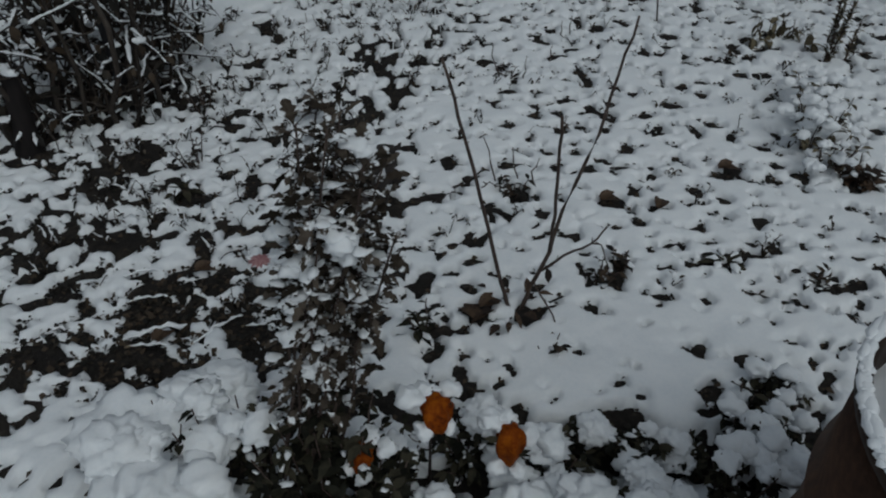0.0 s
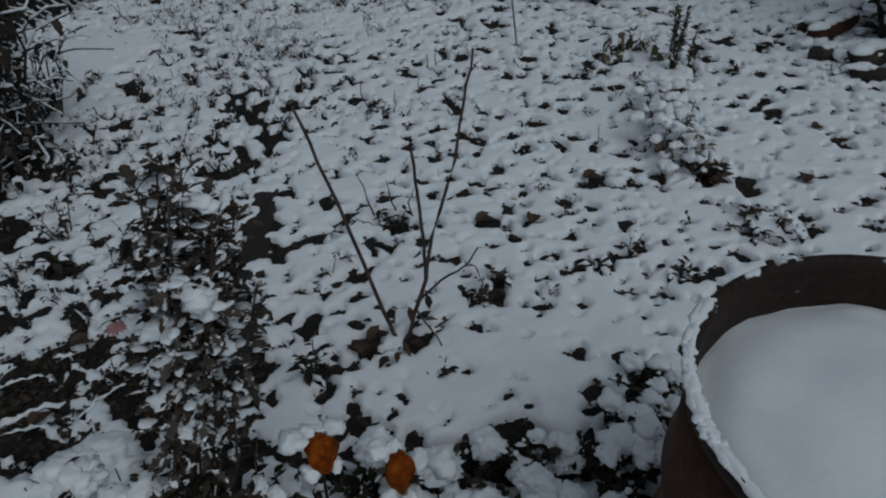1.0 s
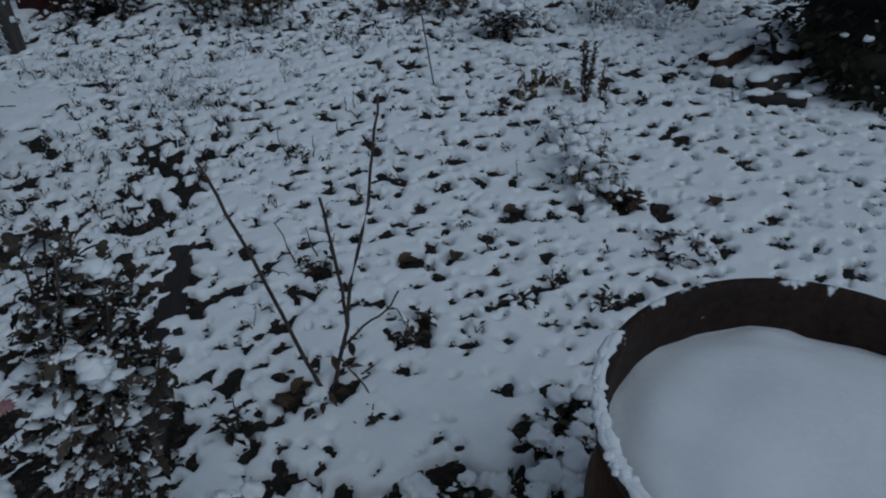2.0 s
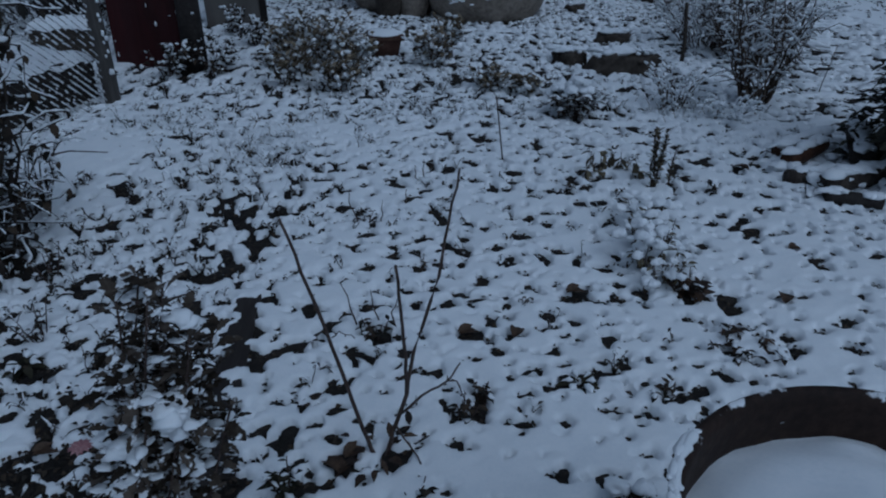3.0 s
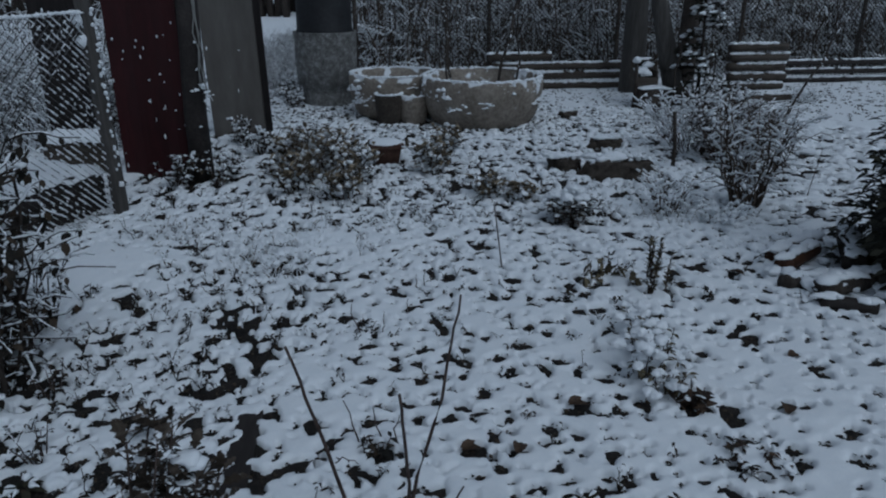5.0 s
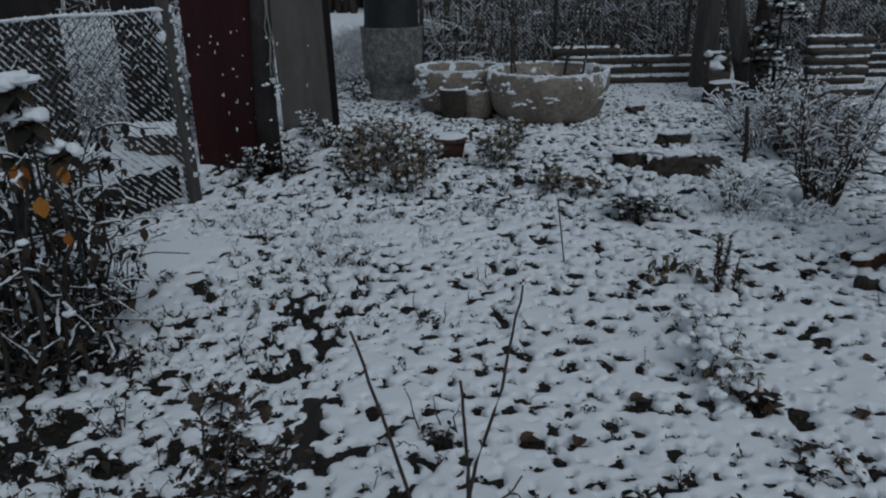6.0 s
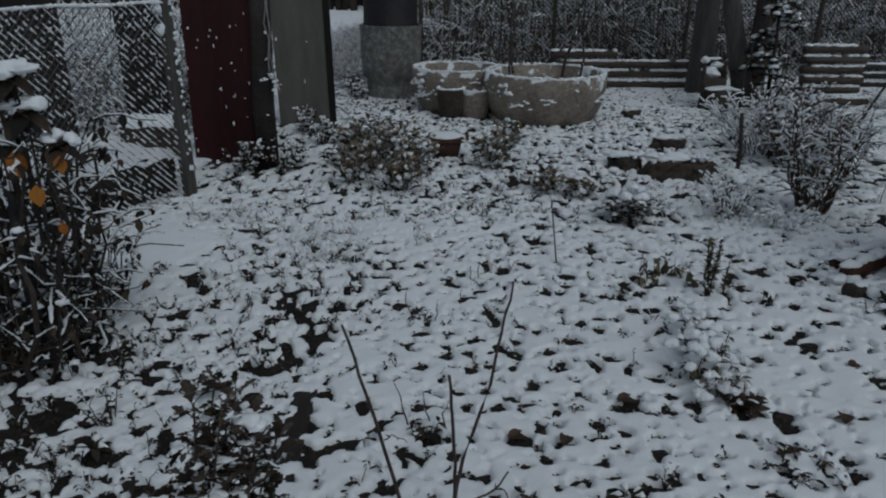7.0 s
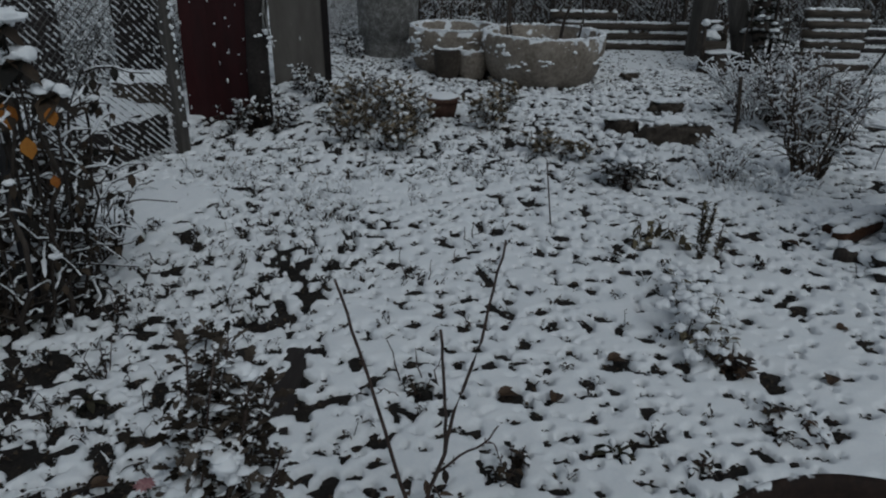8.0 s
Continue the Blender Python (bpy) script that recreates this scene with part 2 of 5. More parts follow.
        self.add(rings, [[i * sides + k, i * sides + (k + 1) % sides, (i + 1) * sides + (k + 1) % sides, (i + 1) * sides + k] for i in range(len(fine) - 1) for k in range(sides)])

    def lobed(self, at, way, up, length, width, droop=0.3, cup=0.2):
        """A deeply lobed leaf."""
        at, way, up = Vector(at), Vector(way).normalized(), Vector(up)
        side = way.cross(up)
        side = side.normalized() if side.length > 1e-4 else Vector((1, 0, 0))
        up = side.cross(way)
        rows = ((0.0, 0.06), (0.2, 0.32), (0.36, 0.85), (0.44, 0.5), (0.62, 1.0), (0.7, 0.55), (0.86, 0.62), (1.0, 0.06))
        verts = []
        for s, w in rows:
            mid = at + way * (length * s) - up * (droop * length * s * s)
            for e in (-1, 0, 1):
                verts.append(mid + side * (e * width * w / 2) + (way * (length * 0.07) + up * (cup * width * w / 2)) * abs(e))
        self.add(verts, [[3 * i + j, 3 * i + j + 1, 3 * i + j + 4, 3 * i + j + 3] for i in range(len(rows) - 1) for j in (0, 1)])

    def box(self, lo, hi, tilt=None):
        x0, y0, z0 = lo
        x1, y1, z1 = hi
        v = [Vector(p) for p in ((x0, y0, z0), (x1, y0, z0), (x1, y1, z0), (x0, y1, z0), (x0, y0, z1), (x1, y0, z1), (x1, y1, z1), (x0, y1, z1))]
        if tilt is not None:
            v = [tilt @ p for p in v]
        self.add(v, [[3, 2, 1, 0], [4, 5, 6, 7], [0, 1, 5, 4], [1, 2, 6, 5], [2, 3, 7, 6], [3, 0, 4, 7]])

    def mesh(self, name, smooth=True):
        me = bpy.data.meshes.new(name)
        me.from_pydata(self.v, [], self.f)
        me.shade_smooth() if smooth else me.shade_flat()
        return me


def part(name, shape, material, parent, label="", smooth=True, kind=""):
    """Links a soup or a bmesh as one mesh under a thing or a part."""
    if isinstance(shape, Soup):
        me = shape.mesh(name, smooth)
    else:
        me = bpy.data.meshes.new(name)
        shape.to_mesh(me)
        shape.free()
        me.shade_smooth() if smooth else me.shade_flat()
    me.materials.append(material)
    ob = new(name, me)
    ob.parent = parent
    return tagged(ob, label, kind=kind)


def thing(name, at, label, category, group="", turn=0.0, kind=""):
    ob = new(name)
    ob.empty_display_size = 0.1
    ob.matrix_world = pose(*at, 0, 0, turn)
    return tagged(ob, label, category, group, kind)


def bent(a, b, bow=0.05, steps=5, rng=None, wob=0.0):
    """Points from a to b, bowed upwards and a little crooked."""
    a, b = Vector(a), Vector(b)
    out = []
    for i in range(steps + 1):
        s = i / steps
        p = a.lerp(b, s) + Vector((0, 0, bow * 4 * s * (1 - s)))
        if rng is not None and 0 < i < steps:
            p += Vector(rng.normal(0, wob, 3))
        out.append(p)
    return out


def lattice(ix, iy, seed):
    h = (ix.astype(np.int64) * 374761393 + iy.astype(np.int64) * 668265263 + seed * 974634541) & 0xFFFFFFFF
    h = ((h ^ (h >> 13)) * 1274126177) & 0xFFFFFFFF
    return ((h ^ (h >> 16)) & 0xFFFFFF) / 0xFFFFFF


def value_noise(x, y, seed):
    ix, iy = np.floor(x), np.floor(y)
    fx, fy = x - ix, y - iy
    fx, fy = fx * fx * fx * (fx * (fx * 6 - 15) + 10), fy * fy * fy * (fy * (fy * 6 - 15) + 10)
    a, b = lattice(ix, iy, seed), lattice(ix + 1, iy, seed)
    c, d = lattice(ix, iy + 1, seed), lattice(ix + 1, iy + 1, seed)
    return (a + (b - a) * fx) * (1 - fy) + (c + (d - c) * fx) * fy


def fbm(x, y, size, seed, octaves=3, fall=0.5):
    total, weight, amp = 0.0, 0.0, 1.0
    for k in range(octaves):
        c, s = math.cos(0.6 + k), math.sin(0.6 + k)
        total = total + amp * value_noise((c * x - s * y) / size + 17.3 * k, (s * x + c * y) / size - 9.1 * k, seed + k)
        weight, amp, size = weight + amp, amp * fall, size * 0.5
    return total / weight


# ---- the ground and the snow on it ----
# Bare spots: x, y, radius.
BARE_NEAR = [
    (-0.02, 2.32, 0.06), (-0.10, 2.55, 0.09), (0.02, 1.98, 0.05), (0.12, 1.98, 0.05), (0.12, 2.41, 0.05), (0.17, 2.31, 0.04),
    (-0.04, 2.74, 0.06), (0.65, 1.96, 0.05), (0.74, 2.02, 0.05), (1.06, 2.10, 0.055), (1.13, 2.09, 0.055), (1.33, 2.08, 0.03),
    (0.42, 1.79, 0.09), (0.29, 1.80, 0.07), (-0.81, 2.36, 0.07), (-1.09, 2.65, 0.10), (-1.03, 3.09, 0.10), (-1.15, 2.34, 0.09),
    (0.40, 2.46, 0.07), (0.76, 2.42, 0.07), (0.94, 2.41, 0.06), (0.15, 1.72, 0.05), (1.29, 2.35, 0.04), (1.40, 1.98, 0.05), (-0.61, 2.79, 0.06), (-0.98, 2.06, 0.09), (-0.80, 2.12, 0.06), (-1.22, 2.50, 0.09), (-0.92, 2.45, 0.05), (-0.70, 2.50, 0.05), (-0.33, 2.75, 0.07), (-0.30, 2.95, 0.08),
]
BARE_FAR = [
    (-0.81, 4.68, 0.10), (-0.87, 4.37, 0.12), (-0.93, 3.94, 0.11), (-0.13, 3.22, 0.09), (0.00, 3.96, 0.08), (0.14, 3.96, 0.07),
    (0.55, 3.86, 0.06), (0.70, 3.78, 0.08), (0.37, 3.29, 0.07), (0.81, 3.09, 0.06), (1.23, 3.97, 0.06), (1.28, 3.65, 0.06),
    (1.46, 3.66, 0.08), (1.15, 3.20, 0.07), (0.97, 3.33, 0.05), (2.41, 4.04, 0.09), (2.58, 3.92, 0.09), (2.24, 3.63, 0.05),
    (2.08, 3.10, 0.05), (2.35, 2.94, 0.06), (2.10, 2.58, 0.06), (0.76, 2.72, 0.05), (1.27, 2.69, 0.06), (1.70, 2.26, 0.07), (1.72, 2.62, 0.12),
]


def spread(x, y, cx, cy, rx, ry):
    return np.exp(-(((x - cx) / rx) ** 2 + ((y - cy) / ry) ** 2))


def tended(x, y):
    """1 in the plot itself, 0 in the plain snow all round it."""
    stray = 1.6 * (fbm(x, y, 0.9, 401, 2) - 0.5)

    def band(v, lo, hi):
        return np.clip((v - lo) / 0.9 + stray, 0, 1) * np.clip((hi - v) / 0.9 + stray, 0, 1)
    inside = (x > -4.1) & (x < 6.5) & (y > -0.5) & (y < 9.9)
    return band(x, -3.9, 6.3) * band(y, -0.45, 9.8) * inside


def bareness(x, y):
    """The share of the ground that the snow leaves open in ragged patches."""
    p = np.full_like(x, 0.015)
    p += 0.19 * spread(x, y, -0.85, 2.30, 0.62, 0.80)
    p += 0.42 * spread(x, y, -0.62, 1.64, 0.36, 0.25)
    p += 0.42 * spread(x, y, -0.27, 3.40, 0.13, 0.50)
    p += 0.12 * spread(x, y, -0.5, 4.3, 0.5, 1.0)
    p += 0.18 * spread(x, y, 0.4, 6.0, 1.2, 0.6)
    p += 0.80 * spread(x, y, 0.76, 1.36, 0.42, 0.075)
    p += 0.55 * spread(x, y, 1.10, 1.52, 0.10, 0.16)
    p += 0.62 * spread(x, y, 0.45, 1.0, 0.75, 0.28)
    p += 0.55 * spread(x, y, -1.62, 2.95, 0.42, 0.5)
    p -= 0.30 * spread(x, y, -1.25, 4.35, 0.33, 0.5)
    p += 0.06 * spread(x, y, -1.2, 2.3, 0.45, 0.6)
    p += 0.30 * spread(x, y, -0.18, 1.62, 0.20, 0.25)
    return np.clip(p * tended(x, y), 0.0, 0.9)


def pitting(x, y):
    """How many of the possible small pits are there."""
    p = 0.64 + 0.12 * np.clip((y - 2.8) / 1.5, 0, 1)
    p -= 0.42 * spread(x, y, 2.4, 2.2, 0.75, 0.7)
    p -= 0.62 * spread(x, y, 0.88, 1.72, 0.42, 0.27)
    p -= 0.95 * spread(x, y, -1.25, 4.35, 0.42, 0.55)
    p -= 0.55 * spread(x, y, 0.1, 4.75, 0.35, 0.35)
    p -= 0.12 * spread(x, y, 3.0, 4.9, 0.5, 0.3)
    p -= 0.20 * spread(x, y, 2.3, 3.4, 0.9, 0.9)
    p -= 0.20 * spread(x, y, 1.5, 3.2, 0.4, 0.3)
    p += 0.24 * spread(x, y, -0.7, 2.9, 0.75, 1.2)
    return np.clip(p + 0.12, 0.0, 0.92) * tended(x, y)


def lie(x, y):
    """The gentle rise and fall of the plot, with the sunken bed before it."""
    low = 0.05 * (fbm(x, y, 1.1, 5, 2) - 0.5) + 0.010 * (fbm(x, y, 0.25, 8, 2) - 0.5)
    return low - 0.105 * spread(x, y, 0.72, 1.33, 0.42, 0.085) + 0.05 * spread(x, y, -1.35, 4.3, 0.6, 0.7)


_s = np.random.default_rng(3).uniform(0, 60, (2, 40000))


def clump_noise(x, y):
    wx = x + 0.05 * (fbm(x, y, 0.13, 23, 2) - 0.5)
    wy = y + 0.05 * (fbm(x, y, 0.13, 27, 2) - 0.5)
    return 0.62 * fbm(wx, wy, 0.085, 21, 3, 0.55) + 0.38 * fbm(wx, wy, 0.040, 33, 2)


LEVELS = np.sort(clump_noise(_s[0], _s[1]))


# Sizes of pits: their grid, seed, how many of them, smallest and largest radius.
PITS = ((0.112, 110, 1.0, 0.014, 0.037), (0.33, 140, 0.9, 0.024, 0.054), (0.075, 190, 0.66, 0.010, 0.021))


def pit_field(x, y, cell, seed, share, small, large):
    """Below 0 inside scattered pits of uneven shape, about 1 a pit's radius away."""
    wx = x + 0.20 * cell * (fbm(x, y, 0.35 * cell, seed + 5, 2) - 0.5) * 2
    wy = y + 0.20 * cell * (fbm(x, y, 0.35 * cell, seed + 9, 2) - 0.5) * 2
    ix, iy = np.floor(wx / cell), np.floor(wy / cell)
    best, wide = np.full_like(x, 3.0), 1 + 0.12 * np.clip((y - 2.8) / 1.5, 0, 1) + 0.3 * np.clip((y - 4.5) / 2, 0, 1)
    for dx in (-1, 0, 1):
        for dy in (-1, 0, 1):
            cx, cy = ix + dx, iy + dy
            px = (cx + 0.12 + 0.76 * lattice(cx, cy, seed + 1)) * cell
            py = (cy + 0.12 + 0.76 * lattice(cx, cy, seed + 2)) * cell
            a = 3.1416 * lattice(cx, cy, seed + 3)
            size = (small + (large - small) * lattice(cx, cy, seed + 4) ** 1.7) * wide
            c, s = np.cos(a), np.sin(a)
            u, v = wx - px, wy - py
            far = np.hypot((c * u + s * v) / (size * 1.28), (c * v - s * u) / (size * 0.8)) - 1
            best = np.where(lattice(cx, cy, seed + 6) < share, np.minimum(best, far), best)
    return best


def snow_depth(x, y):
    """Above 0 where snow lies, up to 1 in the middle of a pillow of it."""
    n = clump_noise(x, y)
    cut = np.interp(bareness(x, y), np.linspace(0, 1, len(LEVELS)), LEVELS)
    d = (n - cut) / 0.11
    strings = 0.75 * spread(x, y, -0.62, 1.62, 0.46, 0.38)
    bx = x + 0.16 * (fbm(x, y, 0.17, 311, 3) - 0.5)
    by = y + 0.16 * (fbm(x, y, 0.17, 317, 3) - 0.5)
    d = d * (1 - strings) + strings * (0.094 - np.abs(fbm(bx, 1.5 * by, 0.17, 301, 3, 0.55) - 0.5)) / 0.09
    share = pitting(x, y)
    for cell, seed, thin, small, large in PITS:
        d = np.minimum(d, 1.15 * pit_field(x, y, cell, seed, share * thin, small, large))
    over = (np.abs(x + 0.11) < 0.2) & (y > 1.68) & (y < 2.72)
    d = d - over * 1.6 * np.exp(-(((x + 0.11) / 0.052) ** 4)) * np.clip((fbm(x, y, 0.20, 51, 2) - 0.45) * 9, 0, 1)
    for cx, cy, r in BARE_NEAR + BARE_FAR:
        d = d - 2.2 * np.exp(-((((x - cx) ** 2 + (y - cy) ** 2) / (r * 0.62) ** 2) ** 1.5)) * (0.1 + 1.8 * n)
    d = d + 0.72 * (fbm(x, y, 0.034, 88, 2, 0.6) - 0.5)
    return np.where(tended(x, y) > 0.02, d, 1.0)


def steps(*runs):
    out = []
    for a, b, s in runs:
        out += list(np.arange(a, b - s * 0.5, s))
    return np.array(out + [runs[-1][1]])


def sheet(name, xs, ys, zs, material, label, category, kind):
    gx = len(xs)
    X, Y = np.meshgrid(xs, ys)
    verts = np.stack([X, Y, zs], -1).reshape(-1, 3).astype(np.float32)
    i = (np.arange(len(ys) - 1)[:, None] * gx + np.arange(gx - 1)[None]).ravel()
    quads = np.stack([i, i + 1, i + gx + 1, i + gx], -1).astype(np.int32)
    me = bpy.data.meshes.new(name)
    me.vertices.add(len(verts))
    me.vertices.foreach_set("co", verts.ravel())
    me.loops.add(quads.size)
    me.loops.foreach_set("vertex_index", quads.ravel())
    me.polygons.add(len(quads))
    me.polygons.foreach_set("loop_start", np.arange(0, quads.size, 4, dtype=np.int32))
    me.update(calc_edges=True)
    me.shade_smooth()
    me.materials.append(material)
    return tagged(new(name, me), label, category, kind=kind)


gxs = steps((-400, -40, 60), (-40, -8, 4), (-8, -2.6, 0.12), (-2.6, 4.4, 0.03), (4.4, 9, 0.1), (9, 41, 4), (41, 401, 60))
gys = steps((-300, -20, 40), (-20, -2, 2), (-2, 0.6, 0.1), (0.6, 1.2, 0.03), (1.2, 5, 0.027), (5, 11, 0.06), (11, 20, 0.4), (20, 60, 4), (60, 600, 60))
GX, GY = np.meshgrid(gxs, gys)
soil_z = lie(GX, GY) + 0.016 * (fbm(GX, GY, 0.07, 61, 2) - 0.5) + 0.014 * np.clip(-2.2 * snow_depth(GX, GY), 0, 1) * (GY > 1.5)
sheet("ground", gxs, gys, soil_z, SOIL, "dark wet garden soil with rotting leaves", "ground", "structure")

sxs = steps((-400, -40, 60), (-40, -10, 2), (-10, -4.2, 0.15), (-4.2, -2.3, 0.035), (-2.3, 3.5, 0.0125), (3.5, 6.5, 0.03), (6.5, 10, 0.12), (10, 42, 2), (42, 402, 60))
sys_ = steps((-300, -20, 40), (-20, -2, 2), (-2, -0.5, 0.1), (-0.5, 1.2, 0.024), (1.2, 3.2, 0.011), (3.2, 5.5, 0.016), (5.5, 9, 0.028), (9, 13, 0.06), (13, 22, 0.3), (22, 60, 3), (60, 600, 60))
SX, SY = np.meshgrid(sxs, sys_)
depth = snow_depth(SX, SY)
dimples = np.clip(pit_field(SX, SY, 0.10, 170, 0.4 * tended(SX, SY), 0.015, 0.04), -1, 0.6)
pillow = 0.004 + 0.027 * np.clip(depth / 0.85, 0, 1) ** 0.62 + 0.012 * (fbm(SX, SY, 0.075, 77, 3) - 0.3) * tended(SX, SY) + 0.003 * dimples + 0.003 * (fbm(SX, SY, 0.024, 79, 2) - 0.5) * tended(SX, SY)
snow_z = lie(SX, SY) + np.where(depth > 0, pillow, 0.004 + 0.32 * np.clip(depth, -0.4, 0))
sheet("snow_cover", sxs, sys_, snow_z, SNOW, "fresh thin snow in soft pillows with gaps", "snow", "stuff")

# Leaves and weeds that stick out of the gaps: loose ones in the ragged patches, a tuft in each pit.
rng = np.random.default_rng(11)
soup = Soup(12)


def tuft_leaf(x, y, z, size, rise):
    a = rng.uniform(0, 6.28)
    way = Vector((math.cos(a), math.sin(a), rise)).normalized()
    side = way.cross(Vector((rng.normal(0, 0.4), rng.normal(0, 0.4), 1))).normalized() * (size * rng.uniform(0.2, 0.4))
    at = Vector((x, y, z))
    mid, tip = at + way * size * 0.5, at + way * size - Vector((0, 0, 0.3 * size))
    soup.add([at, mid - side, tip, mid + side], [[0, 1, 3], [1, 2, 3]])


count = 60000
lx, ly = rng.uniform(-2.6, 5.2, count), 0.7 + 9.0 * rng.uniform(0, 1, count) ** 1.5
ld = snow_depth(lx, ly)
keep = (ld < 0.03) & (ld > -2.5)
lx, ly = lx[keep][:7000], ly[keep][:7000]
for x, y, z in zip(lx, ly, lie(lx, ly) + 0.012):
    tuft_leaf(x, y, z + rng.uniform(0, 0.01), rng.uniform(0.010, 0.026), rng.uniform(0.1, 0.9))
for cell, seed, thin, small, large in PITS:
    ix, iy = np.meshgrid(np.arange(int(-2.6 / cell), int(5.0 / cell)), np.arange(int(1.45 / cell), int(9.4 / cell)))
    ix, iy = ix.ravel().astype(float), iy.ravel().astype(float)
    px = (ix + 0.12 + 0.76 * lattice(ix, iy, seed + 1)) * cell
    py = (iy + 0.12 + 0.76 * lattice(ix, iy, seed + 2)) * cell
    size = (small + (large - small) * lattice(ix, iy, seed + 4) ** 1.7) * (1 + 0.3 * np.clip((py - 4.5) / 2, 0, 1))
    turn = 3.1416 * lattice(ix, iy, seed + 3)
    there = (lattice(ix, iy, seed + 6) < pitting(px, py) * thin) & (snow_depth(px, py) < 0.25)
    px, py, size, turn = px[there], py[there], size[there], turn[there]
    for x, y, z, s, t in zip(px, py, lie(px, py), size, turn):
        for k in range(3 if s < 0.016 else 5):
            u, v = rng.normal(0, 0.55) * s * 1.3, rng.normal(0, 0.45) * s * 0.7
            tuft_leaf(x + u * math.cos(t) - v * math.sin(t), y + u * math.sin(t) + v * math.cos(t), z + 0.014, min(0.032, s * rng.uniform(0.5, 1.0) + 0.004), rng.uniform(0.1, 0.8))
for k in range(1600):
    x, y = rng.normal(-0.62, 0.28), rng.normal(1.66, 0.2)
    if y > 1.36:
        tuft_leaf(x, y, float(lie(np.array([x]), np.array([y]))[0]) + 0.016, rng.uniform(0.014, 0.034), rng.uniform(0.1, 0.9))
for k in range(2300):
    x, y = rng.uniform(-1.0, 9.5), 8.2 + 3.6 * rng.uniform(0, 1)
    z = float(lie(np.array([x]), np.array([y]))[0]) + 0.036
    for j in range(2):
        tuft_leaf(x + rng.normal(0, 0.02), y + rng.normal(0, 0.02), z, rng.uniform(0.03, 0.06), rng.uniform(0.0, 0.5))
for k in range(2600):
    x, y = rng.uniform(-1.5, 0.7), 9.2 + 11 * rng.uniform(0, 1) ** 1.3
    tuft_leaf(x, y, float(lie(np.array([x]), np.array([y]))[0]) + 0.036, rng.uniform(0.03, 0.075), rng.uniform(0.0, 0.6))
litter = part("leaf_litter", soup, LITTER, None, kind="stuff")
tagged(litter, "small dark dead leaves showing through the snow", "leaves")


# ---- things of the near beds ----
def snow_on(parent, spots, seed, level=2, lump=0.22, name="snow_cap"):
    """Clumps of snow: x, y, z, radius across, radius up."""
    s = Soup(seed)
    for x, y, z, r, h in spots:
        s.blob((x, y, z), (r * s.rng.uniform(0.85, 1.15), r * s.rng.uniform(0.85, 1.15), h), lump, level, 0.45)
    return part(name, s, SNOW, parent, "clumps of fresh snow", kind="stuff")


def leafy_plant(name, at, label, category, stems, leaf_mat, seed, height=0.5, spread_r=0.25, leaf=0.05, leaves=12, snow=0.5, lean=(0, 0), stem_mat=None, radius=0.004, group="", clump=0.04, single=False, low=0.15, fluff=0.0, lift=(-0.3, 0.6)):
    """A weak-stemmed plant with leaves all along its stems and snow caught in it."""
    root = thing(name, at, label, category, group)
    r = np.random.default_rng(seed)
    wood, green, white = Soup(seed), Soup(seed + 1), Soup(seed + 2)
    for k in range(stems):
        a, out = r.uniform(0, 6.28), spread_r * math.sqrt(r.uniform(0.02, 1))
        h = height * r.uniform(0.65, 1.0)
        base = Vector((0.3 * out * math.cos(a), 0.3 * out * math.sin(a), -0.02))
        tip = Vector((out * math.cos(a) + lean[0], out * math.sin(a) + lean[1], h))
        pts = bent(base, tip, 0.05 * height, 5, r, 0.012 * height)
        if single:
            wood = Soup(seed)
        wood.tube(pts, radius, radius * 0.4, 5)
        if single:
            part("stem", wood, stem_mat or TWIG, root)
        for j in range(leaves):
            s = r.uniform(low, 1.0)
            i = min(int(s * 5), 4)
            p = pts[i].lerp(pts[i + 1], s * 5 - i)
            b = r.uniform(0, 6.28)
            if fluff:
                stub = p
                p = p + Vector((math.cos(b), math.sin(b), 0.4)) * fluff * r.uniform(0.1, 1.0) * (1.1 - 0.5 * s)
                if j % 3 == 0:
                    green.tube([stub, stub.lerp(p, 0.5) + Vector((0, 0, 0.004)), p], 0.0013, 0.0008, 3)
            size = leaf * r.uniform(0.6, 1.25)
            way = Vector((math.cos(b), math.sin(b), r.uniform(*lift)))
            green.leaf(p, way, (0, 0, 1), size, size * r.uniform(0.4, 0.65), 0.3, r.uniform(0.1, 0.6))
            if r.uniform() < snow:
                w = clump * r.uniform(0.3, 1.0)
                c = p + way.normalized() * size * 0.5
                c.z += w * 0.2
                white.pad(c, way, max(size * 0.8, w) * r.uniform(0.6, 1.3), max(size * 0.45, w * 0.8) * r.uniform(0.6, 1.3), w * r.uniform(0.3, 0.65), 2 if w > 0.014 else 1)
    if not single:
        part("stalk_tuft", wood, stem_mat or TWIG, root, kind="stuff")
    part("foliage", green, leaf_mat, root, kind="stuff")
    if white.v:
        part("snow_cap", white, SNOW, root, "clumps of fresh snow", kind="stuff")
    return root


# The sapling: bare shoots in a V from one foot.
sapling = thing("sapling", (0.41, 1.835, 0), "young bare bush with thorny shoots in a V in snow", "sapling")
r = np.random.default_rng(40)


